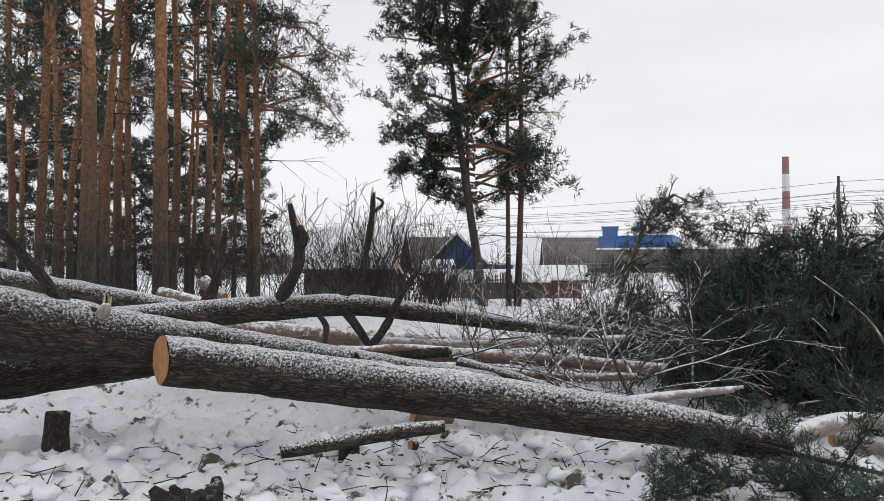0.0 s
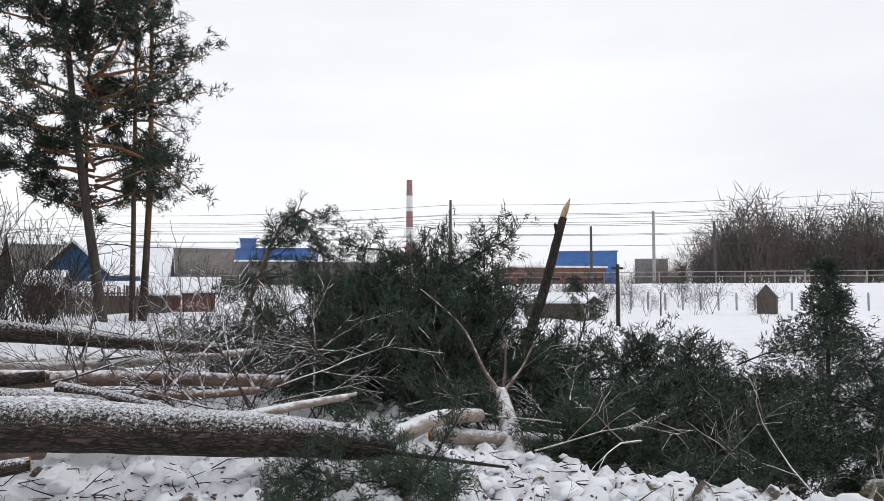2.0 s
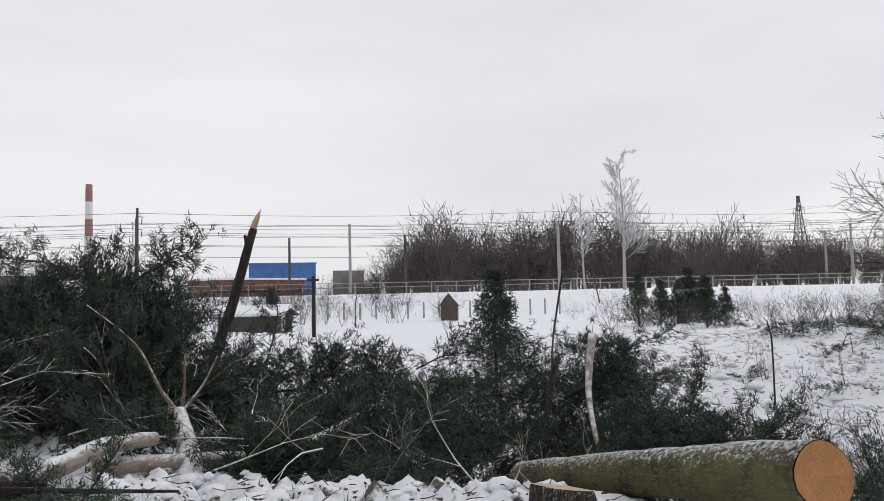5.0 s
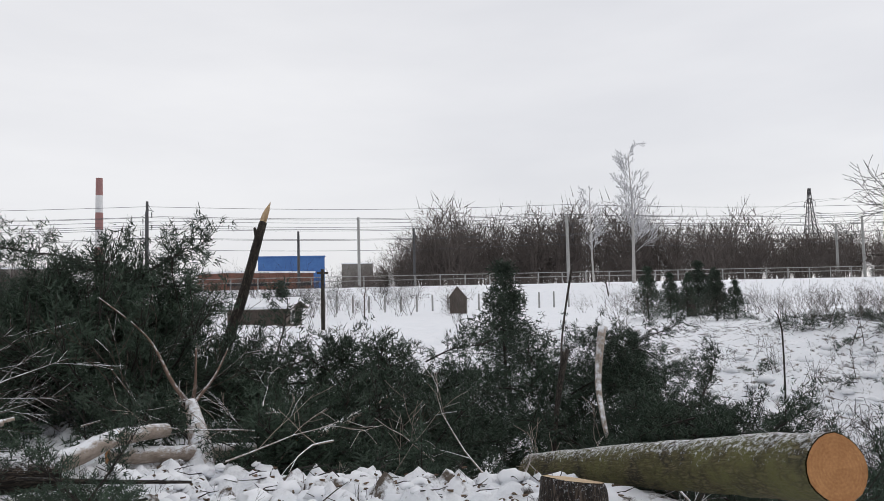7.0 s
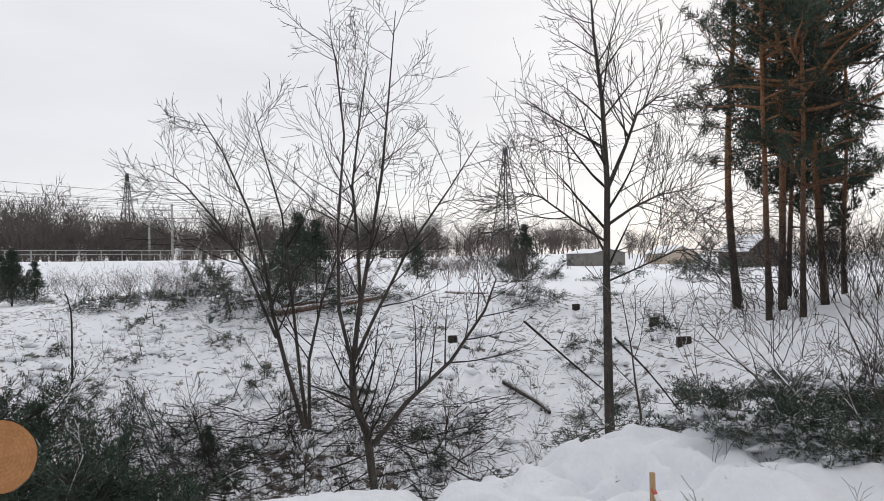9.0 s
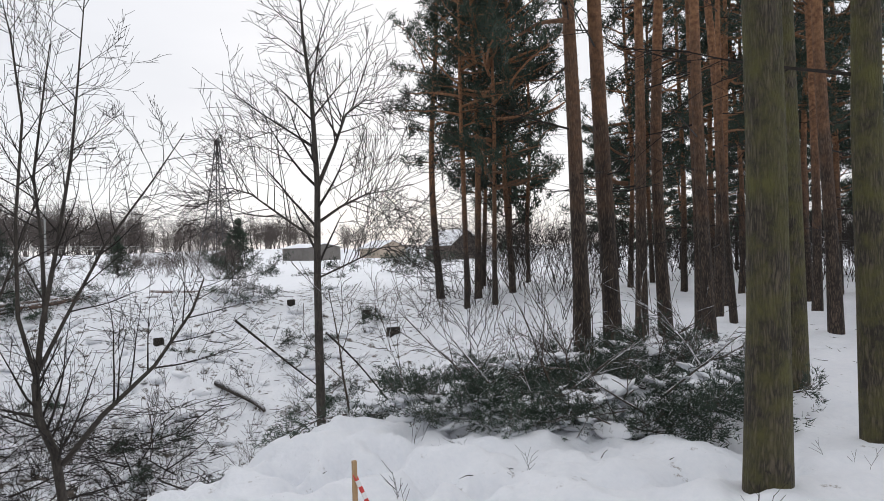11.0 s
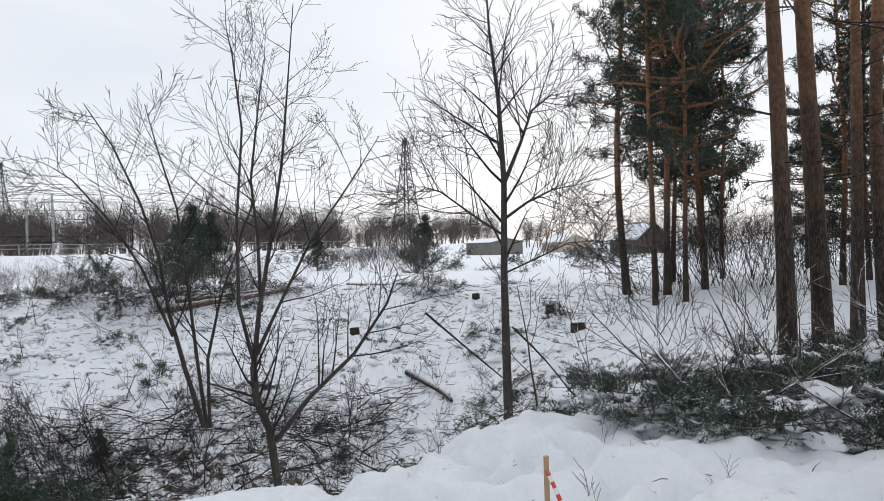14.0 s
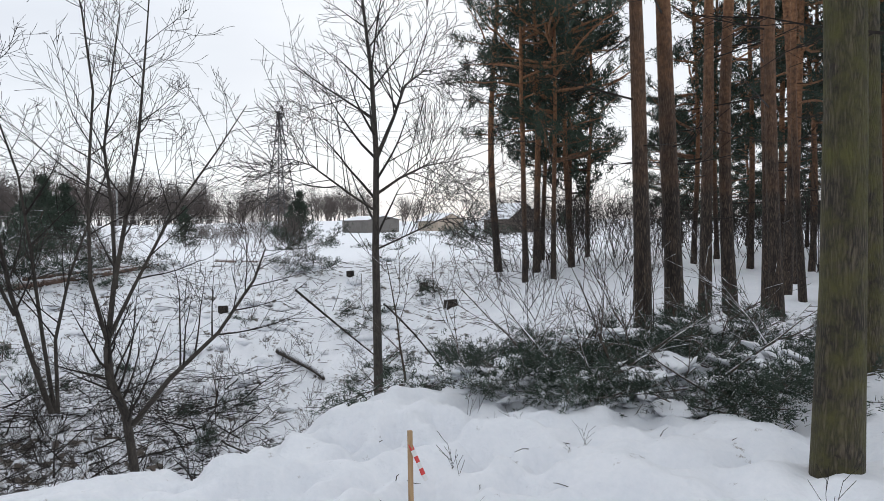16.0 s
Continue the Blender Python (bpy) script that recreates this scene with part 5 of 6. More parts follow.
for i, (x, y) in enumerate(field(34, (64, 120), (14, 31), 731)):
    brush_pile(x, y, ground_z(x, y) + 0.12, 0.35, 3, 730 + i, "scrap of dark pine brush on the snowy slope", None, 3, (0.3, 0.6), tip=(15, 10))
for i, (x, y) in enumerate(field(22, (72, 116), (31, 36), 771)):
    brush_pile(x, y, ground_z(x, y) + 0.3, 0.8, 4, 770 + i, "low ragged brush on the edge of the field", SNOWY_BOUGHS, 9, (0.5, 0.9), tip=(12, 10))

# the bent sapling over the brush
sapling = bare_tree("bent slim pine with a drooping tufted top", (([(2.52, 11.22, 0.66), (2.81, 11.15, 1.61), (3.02, 11.10, 2.21), (3.23, 11.04, 2.68), (3.50, 10.95, 2.84), (3.73, 10.88, 2.70)], 0.045, 0.012),), 5, 31, RED_LOG_BARK, name="bent_pine", reach=0.5)
for i, (p, s) in enumerate((((3.22, 11.04, 2.63), 0.5), ((3.38, 10.99, 2.84), 0.55), ((3.54, 10.94, 2.84), 0.55), ((3.65, 10.90, 2.71), 0.5), ((3.14, 11.06, 2.42), 0.4), ((3.60, 11.03, 2.29), 0.45), ((3.44, 11.08, 2.12), 0.55), ((3.32, 11.11, 1.86), 0.6), ((3.43, 10.87, 2.66), 0.5), ((3.69, 10.89, 2.83), 0.45), ((3.33, 11.11, 2.81), 0.5), ((3.58, 10.82, 2.49), 0.45), ((3.26, 11.03, 2.21), 0.45), ((3.14, 11.06, 1.95), 0.6))):
    b = part("bough", BOUGHS[i % 4], None, sapling)
    b.matrix_basis = Matrix.Translation(p) @ pose(0, 0, 0, 40 * i, 25, 70 * i) @ Matrix.Diagonal((s, s, s, 1))

# fallen branches over the brush and in the gully
for i, (pts, r, m, label) in enumerate((
    ([(1.57, 6.84, 0.44), (2.09, 6.71, 0.50), (2.75, 6.69, 0.59)], 0.035, PALE_LOG, "pale bare branch on the brush"),
    ([(2.21, 5.18, 0.41), (2.66, 4.86, 0.35), (3.08, 4.50, 0.31)], 0.022, DEAD_WOOD, "long dark thin branch on the snow"),
    ([(10.93, 5.36, 0.94), (10.53, 5.26, 0.10), (10.05, 4.89, -0.63)], 0.07, PALE_LOG, "pale twisted barkless trunk in brush"),
    ([(10.65, 5.88, 0.59), (10.13, 5.76, -0.23), (9.67, 5.57, -0.88)], 0.06, DEAD_WOOD, "dark thin trunk leaning in brush"),
    ([(13.33, 7.22, 2.03), (12.36, 6.91, 0.84), (11.46, 6.47, 0.11)], 0.025, DEAD_WOOD, "thin dark sapling in brush"),
    ([(5.31, 6.59, 0.34), (5.48, 6.46, 0.14), (5.50, 6.45, -0.11), (5.35, 6.56, -0.31)], 0.02, PALE_LOG, "curved pale twig arching from the brush"),
    ([(13.93, 0.67, -2.14), (14.30, -0.15, -1.65), (14.72, -0.92, -1.04), (14.91, -1.31, -0.71)], 0.065, PALE_LOG, "snow-covered log slanting in the gully"),
    ([(13.51, -0.57, -1.54), (12.98, -1.70, -1.72), (12.34, -2.85, -1.90)], 0.05, DEAD_WOOD, "dark fallen branch in the gully"),
    ([(13.68, 2.20, -1.74), (13.80, 2.11, -1.15), (13.82, 2.00, -1.14)], 0.10, PALE_LOG, "snowy broken stub in the gully"),
    ([(13.82, 2.00, -1.16), (13.58, 1.67, -1.60)], 0.10, PALE_LOG, "snowy broken stub in the gully"),
    ([(9.81, -5.70, -0.29), (9.26, -6.25, -0.31), (8.65, -6.63, -0.38)], 0.035, DEAD_WOOD, "long dark fallen branch on the snow"),
    ([(11.51, -4.18, 0.57), (10.82, -4.65, 0.03), (10.17, -4.94, -0.33)], 0.02, DEAD_WOOD, "thin branch leaning on a tree"),
    ([(10.57, -5.27, 0.37), (9.93, -5.47, -0.04), (9.27, -5.64, -0.54)], 0.018, DEAD_WOOD, "thin branch leaning in the snow"),
    ([(21.72, -6.67, -1.53), (19.51, -7.07, -2.01), (18.97, -7.12, -2.22)], 0.10, LOG_BARK, "rotten log on the far slope"),
    ([(30.47, 0.78, -0.25), (31.49, -2.17, -0.05), (32.28, -4.66, 0.29)], 0.17, RED_LOG_BARK, "long reddish log on the field's edge"),
    ([(31.50, 0.15, -0.10), (32.46, -2.70, 0.01), (33.31, -4.53, 0.15)], 0.14, RED_LOG_BARK, "long reddish log on the field's edge"),
    ([(32.39, 2.04, -0.22), (33.52, -0.77, -0.11)], 0.15, RED_LOG_BARK, "reddish log on the field's edge"),
    ([(35.87, -7.62, 0.08), (36.35, -10.04, 0.06)], 0.14, RED_LOG_BARK, "log lying on the field's edge"),
    ([(6.60, -6.18, -0.09), (6.50, -6.59, -0.03)], 0.06, PALE_LOG, "pale split log among snowy boughs"),
    ([(6.52, -6.27, -0.12), (6.29, -6.80, 0.01), (6.09, -7.39, 0.13), (6.08, -7.66, 0.29)], 0.03, DEAD_WOOD, "curved bare branch among snowy boughs"),
)):
    n = len(pts) - 1
    if any(word in label for word in ("field", "slope", "in the gully", "fallen branch on the snow")):
        pts = [(p[0], p[1], ground_z(p[0], p[1]) + r * (0.7 if k < n or "gully" not in label else 6)) for k, p in enumerate(pts)]
    g = fallen_log(label, pts, [r * (1 - 0.55 * k / n) for k in range(n + 1)], m, "fallen_branch", (False, False), sides=9, seed=40 + i, fine=0.2)
fallen_log("thin dead sapling standing in the snow", [(23.48, 5.92, ground_z(23.48, 5.92) - 0.2), (23.47, 5.93, 0.2), (23.43, 6.10, 0.73)], [0.03, 0.024, 0.012], DEAD_WOOD, "dead_sapling", (False, False), sides=7, fine=0.3)
for x, y, r, h in ((24.61, -13.00, 0.16, 0.25), (21.52, -12.43, 0.22, 0.22), (26.00, -5.95, 0.16, 0.2), (28.51, -11.58, 0.15, 0.2), (43.29, 16.10, 0.25, 0.7)):
    stump(x, y, r, h, "dark stump on the snowy slope", DEAD_WOOD, DEAD_WOOD)


def clumps(name, n, az, dist, seed, size, material, label):
    """Clods that stick out of the snow, low and ragged."""
    rng, g = rnd(seed), Geo()
    for x, y in field(n, az, dist, seed):
        w, a, z = rng.uniform(*size), rng.uniform(0, 6.28), ground_z(x, y)
        base = len(g.v)
        for ring, (f, h) in enumerate(((1.0, -0.03), (0.65, 0.10), (0.25, 0.17))):
            for k in range(7):
                t = a + k * 0.898
                q = w * f * rng.uniform(0.55, 1.25)
                g.v.append((x + q * math.cos(t) * 1.5, y + q * math.sin(t), z + h * 1.9 * w * rng.uniform(0.5, 1.5) + (-0.05 if ring == 0 else 0.0)))
        for ring in range(2):
            for k in range(7):
                b = base + ring * 7
                g.face((b + k, b + (k + 1) % 7, b + 7 + (k + 1) % 7, b + 7 + k))
        g.face([base + 14 + k for k in range(7)])
    return solid(name, g, material, label, "snow" if material is CLEAN_SNOW else "soil", kind="stuff", smooth=True)


CLOD = surface("soil_and_bark", (0.02, 0.016, 0.013), (0.10, 0.075, 0.055), scale=6.0, rough=0.95, bump=0.5, snow=0.5)
clumps("gully_clods", 240, (62, 102), (13, 18.5), 915, (0.08, 0.32), CLOD, "dark mud and rotten bark on the gully floor")
clumps("soil_clods", 380, (56, 118), (13, 33), 911, (0.04, 0.22), CLOD, "dark clods and rotten bark breaking the snow")
def lumps(name, n, az, dist, seed, size, label):
    """Rounded lumps of snow, half sunk."""
    rng, g = rnd(seed), Geo()
    shapes = []
    for me in PADS:
        v = np.zeros(len(me.vertices) * 3)
        me.vertices.foreach_get("co", v)
        shapes.append((v.reshape(-1, 3), [tuple(p.vertices) for p in me.polygons]))
    for x, y in field(n, az, dist, seed):
        v, f = shapes[rng.integers(0, 3)]
        w, t, base = rng.uniform(*size), rng.uniform(0, 6.28), len(g.v)
        c, k = math.cos(t) * w, math.sin(t) * w
        z = ground_z(x, y)
        g.v.extend((x + 1.25 * c * p[0] - k * p[1], y + 1.25 * k * p[0] + c * p[1], z + w * 0.55 * p[2]) for p in v)
        for q in f:
            g.face([base + i for i in q])
    return solid(name, g, CLEAN_SNOW, label, "snow", kind="stuff", smooth=True)


lumps("snow_lumps", 620, (-36, 60), (4.0, 8.0), 913, (0.03, 0.12), "lumps of broken snow on the trampled bank")
lumps("slope_lumps", 380, (56, 118), (13, 30), 914, (0.08, 0.26), "humps of snow on the slope")
clumps("bank_clods", 160, (-34, 56), (4.3, 9), 912, (0.02, 0.10), CLOD, "dark clods and bark in trampled snow")


PALE_STEMS = [bush_mesh("pale_branch", 530 + i, 1, 1.9, PALE_LOG, 2, 3, 0.018, 0.2, thin=0.004) for i in range(3)]
litter_top = thing("loose_branches", "pale bare branches strewn over felled tops", "branches")
rng = rnd(811)
for i, (x, y) in enumerate(field(46, (22, 74), (7.2, 11.5), 812)):
    b = part("pale_branch", PALE_STEMS[i % 3], None, litter_top)
    s = rng.uniform(0.35, 0.75)
    b.matrix_basis = pose(x, y, ground_z(x, y) + rng.uniform(0.05, 0.7), rng.uniform(-80, 80), rng.uniform(-85, 85), rng.uniform(0, 360)) @ Matrix.Diagonal((s, s, s, 1))


DARK_STEMS = [bush_mesh("bare_branch", 525 + i, 1, 1.6, TWIG, 2, 4, 0.020, 0.2, thin=0.0045) for i in range(4)]
gully_brush = thing("gully_brush", "dark tangle of broken branches in the gully", "branches")
for i, (x, y) in enumerate(field(230, (60, 104), (13.2, 21.0), 821)):
    b = part("bare_branch", DARK_STEMS[i % 4], None, gully_brush)
    s = rng.uniform(0.5, 1.2)
    b.matrix_basis = pose(x, y, ground_z(x, y) + rng.uniform(0.0, 0.25), rng.uniform(-85, 85), rng.uniform(-85, 85), rng.uniform(0, 360)) @ Matrix.Diagonal((s, s, s, 1))

# tangle of bare dead limbs to the right of the pile
tangle = thing("branch_tangle", "tangle of bare dead pine branches", "branches")
rng = rnd(801)
for i in range(85):
    f = rng.uniform()
    p = Vector((0.24, 8.60, 0.61)).lerp(Vector((2.79, 8.13, 0.60)), f) + Vector((rng.normal(0, 0.2), rng.normal(0, 0.6), rng.normal(-0.1, 0.28)))
    b = part("bare_branch", STEMS[i % 4], None, tangle)
    s = rng.uniform(0.5, 1.1)
    b.matrix_basis = Matrix.Translation(p) @ pose(0, 0, 0, rng.uniform(-75, 75), rng.uniform(-80, 80), rng.uniform(0, 360)) @ Matrix.Diagonal((s, s, s, 1))


# ---------------------------------------------------------------- litter
def litter(name, n, az, dist, seed, length, r, material, label):
    rng, g = rnd(seed), Geo()
    for x, y in field(n, az, dist, seed + 1):
        a = rng.uniform(0, 6.28)
        z = ground_z(x, y) + 0.01
        le = rng.uniform(*length)
        p = Vector((x, y, z))
        q = p + Vector((math.cos(a) * le, math.sin(a) * le, rng.uniform(-0.02, 0.28) * le))
        m = p.lerp(q, 0.5) + Vector(rng.normal(0, 0.06 * le, 3))
        g.tube([p, m, q], [r, r * 0.8, r * 0.4], 3)
    return solid(name, g, material, label, "litter", kind="stuff")


litter("twig_litter", 900, (-34, 60), (4.0, 7.6), 901, (0.06, 0.35), 0.006, TWIG, "broken twigs strewn on trampled snow")
litter("bark_litter", 1200, (-34, 60), (4.0, 7.2), 903, (0.02, 0.06), 0.012, LITTER, "flakes of bark strewn on trampled snow")
litter("slope_litter", 2400, (54, 122), (12, 34), 905, (0.10, 0.8), 0.010, SNOWY_TWIG, "broken branches strewn over the snowy slope")
litter("gully_sticks", 1500, (60, 106), (13.0, 21), 907, (0.2, 1.3), 0.012, TWIG, "dark broken branches in the gully")
litter("forest_litter", 220, (100, 156), (4.0, 16), 909, (0.03, 0.18), 0.004, TWIG, "twigs on the snow under the pines")


# ---------------------------------------------------------------- marker stake with tape
sx, sy = 4.29, -2.69
sz = ground_z(sx, sy)
stake = thing("marker_stake", "wooden survey stake with red and white tape", "stake")
part("post", Geo().box((sx - 0.012, sy - 0.012, sz - 0.2), (sx + 0.012, sy + 0.012, 0.37)), STAKE_WOOD, stake)
for i in range(6):
    g = Geo()
    p = Vector((sx, sy, 0.29)) + Vector((-0.010, -0.012, -0.005)) * 0
    a = p + Vector((-0.25, -0.35, -1.0)) * (0.045 * i) * 0.8
    b = p + Vector((-0.25, -0.35, -1.0)) * (0.045 * (i + 1)) * 0.8
    w = Vector((-0.55, 0.83, 0)) * 0.018
    n = Vector((0.002, 0.002, 0))
    base = [a - w - n, a + w - n, b + w * (1 + 0.2 * math.sin(i * 2)) - n, b - w - n]
    g.v = [tuple(v) for v in base] + [tuple(v + 2 * n) for v in base]
    for q in ((0, 1, 2, 3), (7, 6, 5, 4), (0, 4, 5, 1), (1, 5, 6, 2), (2, 6, 7, 3), (3, 7, 4, 0)):
        g.face(q)
    part("tape_band", g, TAPE_RED if i % 2 == 0 else TAPE_WHITE, stake, "red tape band" if i % 2 == 0 else "white tape band")


# ---------------------------------------------------------------- gardens: houses, sheds, fence
def house(label, x, y, turn, wide, deep, wall_h, roof_h, wall, gable=None, name="house", windows=(), over=0.35, snow=0.16, chimney=None):
    """A gabled house, ridge along its own y; snow lies on the roof."""
    z = min(ground_z(x, y), level(x, y)) - 0.2
    m = pose(x, y, z, 0, 0, turn)
    top = thing(name, label, "house")
    w, d = wide / 2, deep / 2
    part("wall", Geo().box((-w, -d, -0.5), (w, d, wall_h), m), wall, top)
    for s in (-1, 1):
        part("gable", Geo().prism([(-w, wall_h), (w, wall_h), (0, wall_h + roof_h)], s * d - 0.06, s * d + 0.06, m), gable or wall, top)
    k = (w + over) / w
    for s in (-1, 1):
        low_z = wall_h - roof_h * (k - 1)
        outline = [(0, wall_h + roof_h), (s * w * k, low_z), (s * w * k, low_z + 0.08), (0, wall_h + roof_h + 0.08)]
        part("roof", Geo().prism(outline, -d - over, d + over, m), BOARD, top)
        outline = [(0, wall_h + roof_h + 0.085), (s * w * k * 1.01, low_z + 0.085), (s * w * k * 1.01, low_z + 0.05 + snow * 0.8), (s * w * k * 0.5, (low_z + wall_h + roof_h) / 2 + 0.1 + snow), (0, wall_h + roof_h + 0.08 + snow)]
        part("roof_snow", Geo().prism(outline, -d - over * 1.05, d + over * 1.05, m), CLEAN_SNOW, top, "thick snow on the roof")
    for cx, cz, ww, wh, face in windows:
        win = part("window", Geo().box((cx - ww / 2, face * d - 0.05, cz - wh / 2), (cx + ww / 2, face * d + 0.05 * 1, cz + wh / 2), m), GLASS, top, "dark window pane")
        for a, b in (((cx - ww / 2 - 0.08, cz - wh / 2 - 0.08), (cx - ww / 2, cz + wh / 2 + 0.08)), ((cx + ww / 2, cz - wh / 2 - 0.08), (cx + ww / 2 + 0.08, cz + wh / 2 + 0.08)), ((cx - ww / 2, cz + wh / 2), (cx + ww / 2, cz + wh / 2 + 0.08)), ((cx - ww / 2, cz - wh / 2 - 0.08), (cx + ww / 2, cz - wh / 2))):
            part("frame", Geo().box((a[0], face * d - 0.08, a[1]), (b[0], face * d + 0.08, b[1]), m), WHITE_PAINT, win)
    if chimney:
        part("chimney", Geo().box((chimney[0] - 0.3, chimney[1] - 0.3, wall_h), (chimney[0] + 0.3, chimney[1] + 0.3, wall_h + roof_h + 0.7), m), BRICK_RED, top, "red brick chimney")
    return top


house("blue wooden house with a snowy gable roof", 2.42, 43.93, -40, 3.8, 4.2, 2.2, 1.5, BLUE_PAINT, BLUE_PAINT, windows=((-0.9, 1.5, 0.5, 0.7, -1),))
house("small blue house with a snow-covered roof", 4.30, 45.80, 78, 3.0, 3.2, 2.2, 1.3, BOARD, BLUE_PAINT)
house("grey wooden house under a broad snowy roof", -4.59, 39.74, 84, 4.6, 4.6, 1.9, 1.9, BOARD)
house("low brick shed with snow on its roof", 5.57, 37.59, 84, 2.6, 3.0, 1.2, 0.5, BRICK_RED, name="shed")
house("low board shed with snow on its roof", 2.75, 36.90, 88, 2.4, 4.4, 1.1, 0.4, BOARD, name="shed")
house("low brick outbuilding with a snowy roof", -0.18, 39.00, 80, 2.2, 1.2, 1.5, 0.5, BRICK_RED, name="shed", over=0.2)
house("garden shed of brown boards with snowy roof", 26.68, 35.06, 35, 3.2, 3.4, 1.15, 0.35, BOARD, name="shed", windows=((-0.5, 0.7, 0.4, 0.7, -1),), snow=0.22)
house("tiny dark wooden outhouse with pointed roof", 45.83, 35.76, -57, 1.3, 1.2, 1.5, 0.8, BOARD, name="outhouse", over=0.12, snow=0.06)
house("pale yellow house with a snowy roof", 157.44, -84.54, 95, 7.5, 9.0, 2.6, 1.6, YELLOW_WALL, windows=((-2.2, 1.4, 0.9, 1.2, -1), (0, 1.4, 0.9, 1.2, -1), (2.2, 1.4, 0.9, 1.2, -1)))
house("long grey store with a snowy roof", 157.40, -65.93, 95, 8.0, 13.0, 3.0, 0.8, GREY_WALL, name="store_building")
house("brown wooden house at the wood's edge", 100.46, -67.23, 95, 6.0, 7.0, 2.6, 2.2, BOARD)

fence = thing("garden_fence", "sagging picket fence of dark weathered boards", "fence")
a, b = Vector((-1.00, 32.98, 0)), Vector((3.18, 33.85, 0))
rng = rnd(820)
for i in range(46):
    p = a.lerp(b, i / 45)
    z = ground_z(p.x, p.y)
    h = rng.uniform(0.95, 1.25)
    k = pose(p.x, p.y, z, rng.uniform(-4, 4), rng.uniform(-5, 5), -5)
    part("picket", Geo().box((-0.028, -0.012, -0.1), (0.028, 0.012, h), k), BOARD, fence)
for h in (0.35, 0.9):
    part("rail", Geo().tube([a + Vector((0, 0.04, h + ground_z(a.x, a.y))), b + Vector((0, 0.04, h + ground_z(b.x, b.y)))], [0.03, 0.03], 4), BOARD, fence)

pole = thing("utility_post", "dark old wooden post with a crossbar", "post")
px, py = 25.30, 28.46
part("shaft", Geo().tube([(px, py, ground_z(px, py) - 0.3), (px, py, 2.79)], [0.11, 0.09], 10, (True, True)), DEAD_WOOD, pole, smooth=True)
part("crossbar", Geo().box((px - 0.35, py - 0.05, 2.53), (px + 0.35, py + 0.05, 2.65)), DEAD_WOOD, pole)
cab = thing("equipment_cabinet", "white metal equipment cabinet", "cabinet")
cx, cy = 30.19, 51.88
part("body", Geo().box((cx - 0.65, cy - 0.5, ground_z(cx, cy) - 0.2), (cx + 0.65, cy + 0.5, 4.45)), WHITE_PAINT, cab)
part("lid", Geo().box((cx - 0.72, cy - 0.57, 4.45), (cx + 0.72, cy + 0.57, 4.58)), GREY_METAL, cab)
gf = thing("field_fence", "row of grey posts with wire across the field", "fence")
for i in range(16):
    p = Vector((44.66, 48.71, 0)).lerp(Vector((61.09, 34.50, 0)), i / 15)
    z = ground_z(p.x, p.y)
    part("post", Geo().box((p.x - 0.06, p.y - 0.06, z - 0.2), (p.x + 0.06, p.y + 0.06, z + 1.5)), CONCRETE, gf)

# ---------------------------------------------------------------- railway
rail_fence = thing("railway_fence", "pale metal railing along the railway embankment", "fence", kind="structure")


def by_rail(along, out, z):
    p = RAIL_AT + RAIL * along + RAIL_OUT * out
    return (p.x, p.y, z)


TOP = 2.35
for i in range(75):
    s = -60 + 3.2 * i
    q = by_rail(s, -3.5, 0)
    m = pose(q[0], q[1], 0)
    part("post", Geo().box((-0.06, -0.06, TOP - 0.5), (0.06, 0.06, TOP + 1.15), m), CONCRETE, rail_fence)
for h in (0.55, 1.1):
    part("rail", Geo().tube([by_rail(-60, -3.5, TOP + h), by_rail(178, -3.5, TOP + h)], [0.05, 0.05], 4), CONCRETE, rail_fence)


def catenary_mast(along, out, arm, height=9.6, material=None, label="railway catenary mast with steel arms"):
    top = thing("catenary_mast", label, "mast", group="railway masts")
    x, y, _ = by_rail(along, out, 0)
    m = Matrix.Translation((x, y, TOP - 0.6)) @ Matrix.Rotation(math.atan2(RAIL_OUT.y, RAIL_OUT.x), 4, "Z")
    part("pole", Geo().tube([m @ Vector((0, 0, 0)), m @ Vector((0, 0, height))], [0.21, 0.16], 8, (True, True)), material or CONCRETE, top)
    for h, w in ((height - 1.0, arm), (height - 2.6, arm * 0.8)):
        part("arm", Geo().tube([m @ Vector((0, 0, h)), m @ Vector((w, 0, h + 0.15))], [0.05, 0.04], 4), DARK_METAL, top)
    part("brace", Geo().tube([m @ Vector((0, 0, height - 0.2)), m @ Vector((arm * 0.8, 0, height - 0.95))], [0.03, 0.03], 4), DARK_METAL, top)
    for h in (height - 1.1, height - 2.7):
        part("insulator", Geo().tube([m @ Vector((arm * 0.7, 0, h)), m @ Vector((arm * 0.7, 0, h - 0.7))], [0.07, 0.05], 6, (True, True)), DARK_METAL, top)


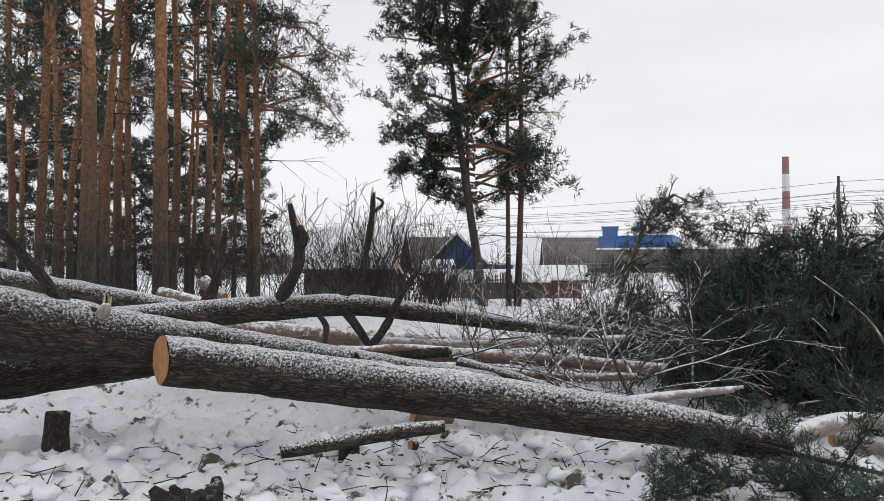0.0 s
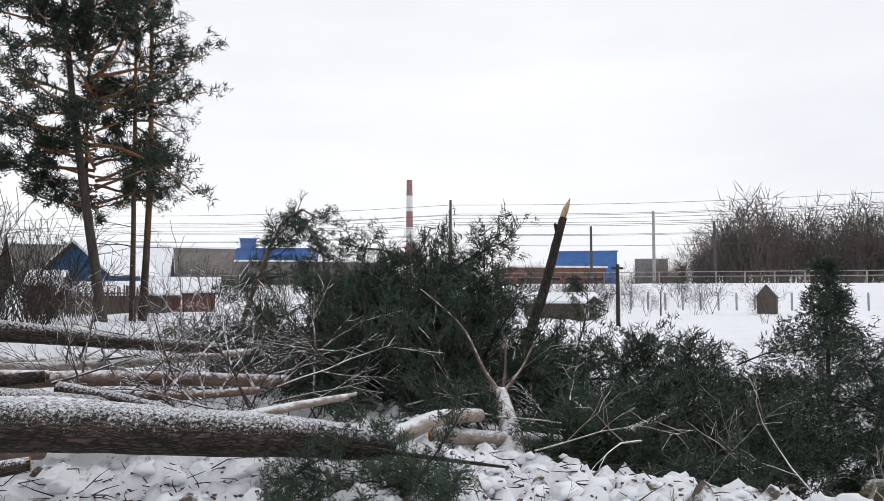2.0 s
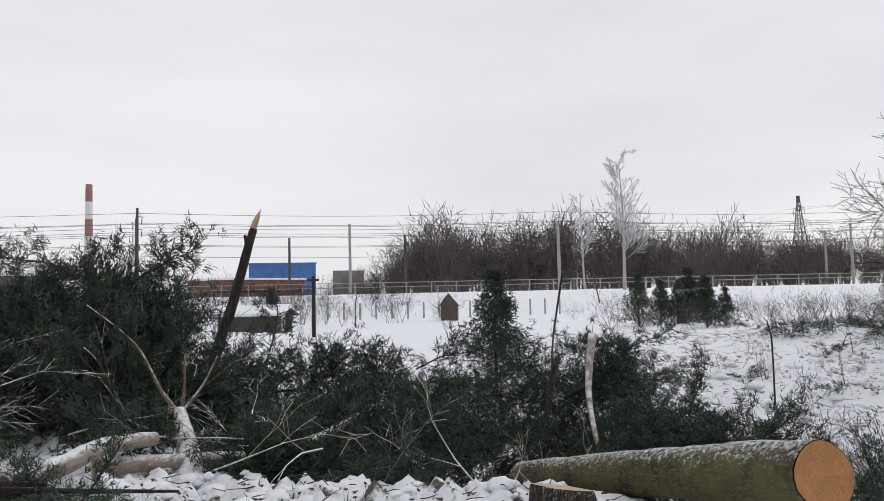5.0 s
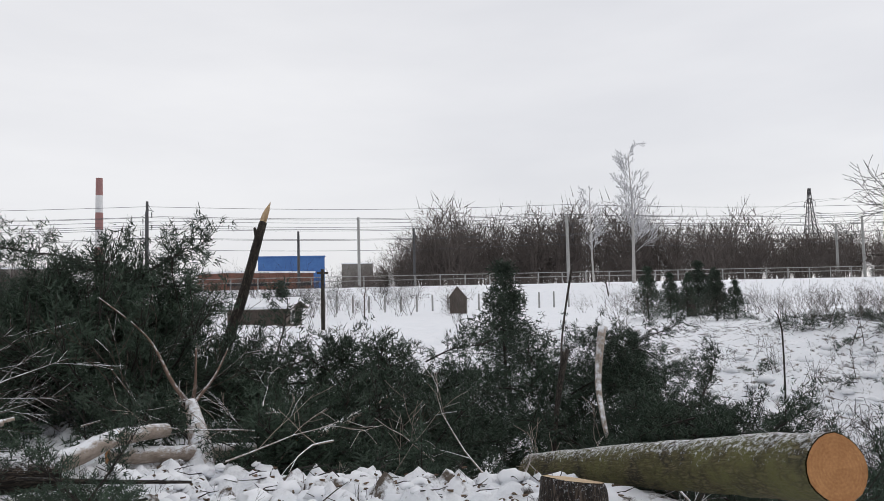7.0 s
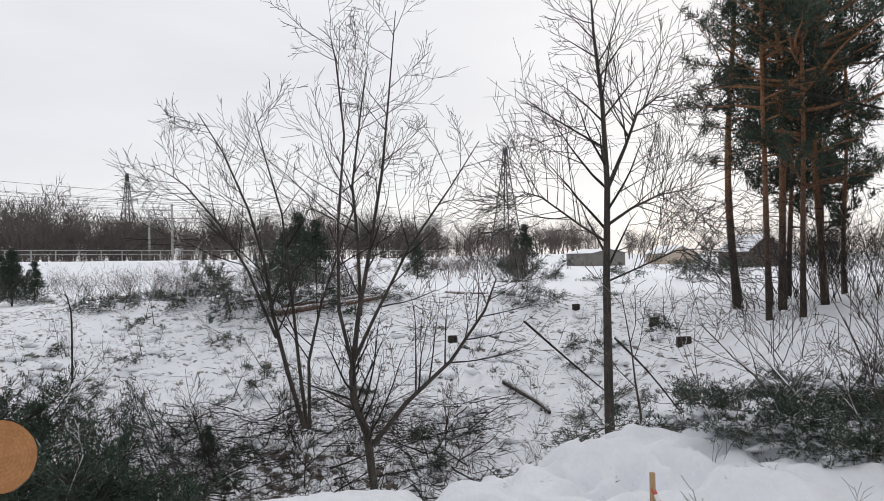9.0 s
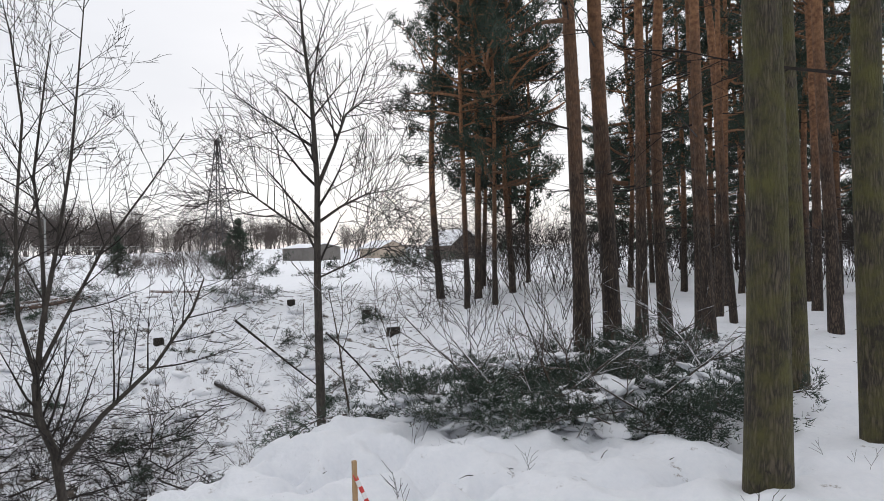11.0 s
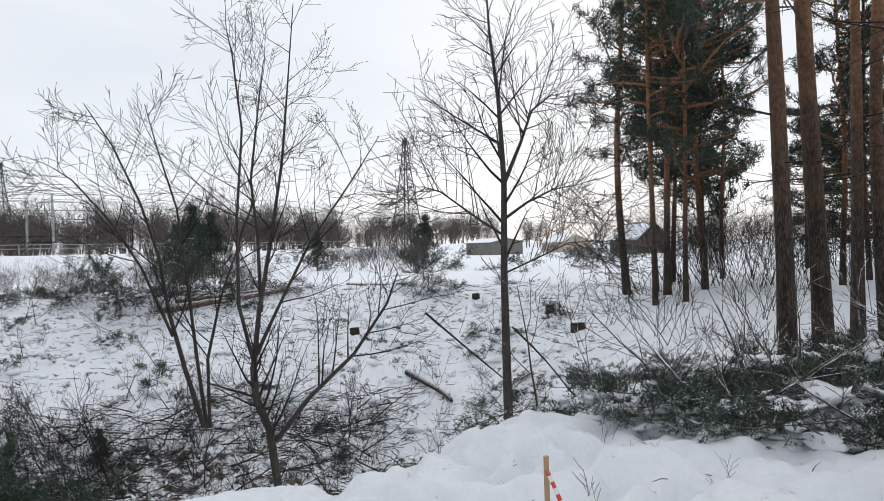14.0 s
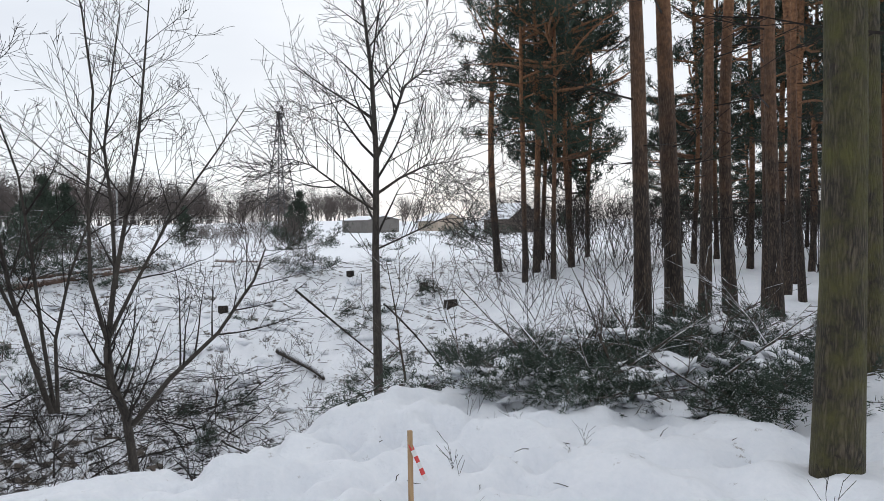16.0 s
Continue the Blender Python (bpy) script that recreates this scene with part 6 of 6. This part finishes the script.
for s, out, arm, h, mat in ((0, 0, 3.4, 11.6, DARK_METAL), (-1.5, 6, -2.6, 11.0, DARK_METAL), (54, 0, 3.2, 9.4, None), (56.5, 7, -3.2, 9.6, None), (98.5, 0, 3.2, 9.0, None), (100, 7.5, -3.2, 8.6, None), (26, 0, 3.2, 9.4, None), (34, 7, -3.0, 8.6, DARK_METAL), (-46, 0, 3.2, 9.4, None), (146, 0, 3.2, 9.2, None), (18, 9, -2.5, 8.4, DARK_METAL)):
    catenary_mast(s, out, arm, h, mat)
wires = thing("overhead_wires", "bundle of sagging overhead railway wires", "wires")
for out, h in ((1.6, 6.6), (1.6, 7.9), (3.0, 8.3), (5.0, 6.7), (5.2, 8.0), (0.2, 9.0), (6.6, 9.2), (7.6, 9.9), (-0.4, 10.3), (7.0, 5.4)):
    pts = []
    for i in range(-14, 20):
        for k in range(4):
            s = (i + k / 4) * 13.5
            pts.append(by_rail(s, out, TOP + h - 0.5 * math.sin(math.pi * ((i % 4) * 4 + k) / 16)))
    part("wire", Geo().tube(pts, [0.03] * len(pts), 3), DARK_METAL, wires)


# ---------------------------------------------------------------- pylons, chimney, factory
def pylon(x, y, height, foot, label, arms):
    z0 = ground_z(x, y) - 0.3
    top = thing("power_pylon", label, "pylon", group="power pylons")
    m = pose(x, y, z0, 0, 0, 40)

    def corner(k, f):
        w = foot / 2 * (1 - f) ** 1.3 + 0.22
        return m @ Vector((w * (1 if k in (0, 1) else -1), w * (1 if k in (1, 2) else -1), height * f))

    for k in range(4):
        part("leg", Geo().tube([corner(k, f / 10) for f in range(11)], [0.10] * 11, 4), DARK_METAL, top)
    for i in range(11):
        f0, f1 = 1 - (1 - i / 11) ** 1.0, 1 - (1 - (i + 1) / 11) ** 1.0
        for k in range(4):
            j = (k + 1) % 4
            for p, q in ((corner(k, f0), corner(j, f1)), (corner(j, f0), corner(k, f1))):
                part("brace", Geo().tube([p, q], [0.05, 0.05], 3), DARK_METAL, top)
    for f, w in arms:
        for s in (-1, 1):
            for dz in (0, 0.9):
                part("arm", Geo().tube([m @ Vector((0.3 * s, 0, height * f + dz)), m @ Vector((w * s, 0, height * f + 0.1))], [0.07, 0.05], 3), DARK_METAL, top)
            part("insulator", Geo().tube([m @ Vector((w * s, 0, height * f)), m @ Vector((w * s, 0, height * f - 1.3))], [0.07, 0.07], 4), DARK_METAL, top)


pylon(196.6, 43.2, 24.0, 5.0, "distant steel lattice power pylon", ((0.86, 2.6), (0.72, 5.0), (0.58, 3.4)))
pylon(122.9, -35.4, 21.5, 4.8, "tall steel lattice power pylon in the field", ((0.88, 1.6), (0.74, 2.2), (0.60, 2.0)))
lines = thing("power_lines", "sagging power line wires", "wires")
for w, f in ((2.6, 20.5), (-2.6, 20.5), (5.0, 16.5), (-5.0, 16.5)):
    pts = []
    for i in range(41):
        t = i / 40 * 3 - 1
        p = Vector((122.9, -35.4, 0)).lerp(Vector((196.6, 43.2, 0)), t)
        pts.append((p.x - 0.7 * w, p.y + 0.65 * w, f + 1 - 4 * 4 * (t % 1) * (1 - t % 1) * 0.7))
    part("wire", Geo().tube(pts, [0.022] * 41, 3), DARK_METAL, lines)
# the bands' dull colours carry the haze of the air
stack = thing("factory_chimney", "tall red and white banded factory chimney", "chimney")
for i in range(7):
    z0, z1 = 52.4 - 7.4 * (i + 1), 52.4 - 7.4 * i
    part("band", Geo().tube([(146.2, 308.1, z0), (146.2, 308.1, z1)], [1.35 + 0.09 * (i + 1), 1.35 + 0.09 * i], 20, (True, True)), HAZED_WHITE if i % 2 else HAZED_RED, stack, "white band" if i % 2 else "red band dulled by haze", smooth=False)


def works(label, t0, t1, height, deep, wall, roof=None, strips=0):
    """A long factory block between two far corners, with window strips."""
    a, b = Vector((*t0, 0)), Vector((*t1, 0))
    ang = math.degrees(math.atan2(b.y - a.y, b.x - a.x))
    m = pose(a.x, a.y, 1.0, 0, 0, ang)
    w = (b - a).length
    top = thing("factory_building", label, "factory", group="factory buildings")
    part("wall", Geo().box((0, 0, -3), (w, deep, height), m), wall, top)
    part("roof", Geo().box((-0.3, -0.3, height), (w + 0.3, deep + 0.3, height + 0.4), m), roof or CLEAN_SNOW, top)
    n = max(1, int(w / 5))
    for s in range(strips):
        for i in range(n):
            x = (i + 0.15) * w / n
            part("window", Geo().box((x, -0.12, height * (0.45 + 0.3 * s)), (x + 0.7 * w / n, 0.1, height * (0.6 + 0.3 * s)), m), GLASS, top)


works("long blue-clad factory hall", (45.32, 225.51), (68.30, 215.47), 12.6, 30, BLUE_METAL, BLUE_METAL)
works("blue-clad roof block of the factory", (49.38, 223.63), (53.84, 222.61), 15.6, 12, BLUE_METAL, BLUE_METAL)
works("distant blue factory hall", (148.54, 201.16), (165.64, 187.36), 12.6, 30, BLUE_METAL, BLUE_METAL)
works("long grey-brown factory wall behind the gardens", (-28.22, 162.57), (35.99, 168.19), 9.6, 20, GREY_WALL)
works("low grey-brown factory wing", (35.99, 168.19), (69.80, 160.54), 6.8, 20, GREY_WALL, None, 1)
works("low grey factory block", (-44.82, 143.15), (-27.08, 152.62), 5.0, 20, GREY_WALL)
works("blue container seen between trunks", (-38.93, 81.15), (-35.74, 84.77), 3.0, 6, BLUE_METAL)
works("grey distant block of flats", (224.16, 242.30), (234.17, 232.65), 13.0, 15, GREY_WALL)
works("red brick works beside the railway", (83.73, 124.51), (104.28, 121.45), 4.8, 12, BRICK_RED, None, 1)
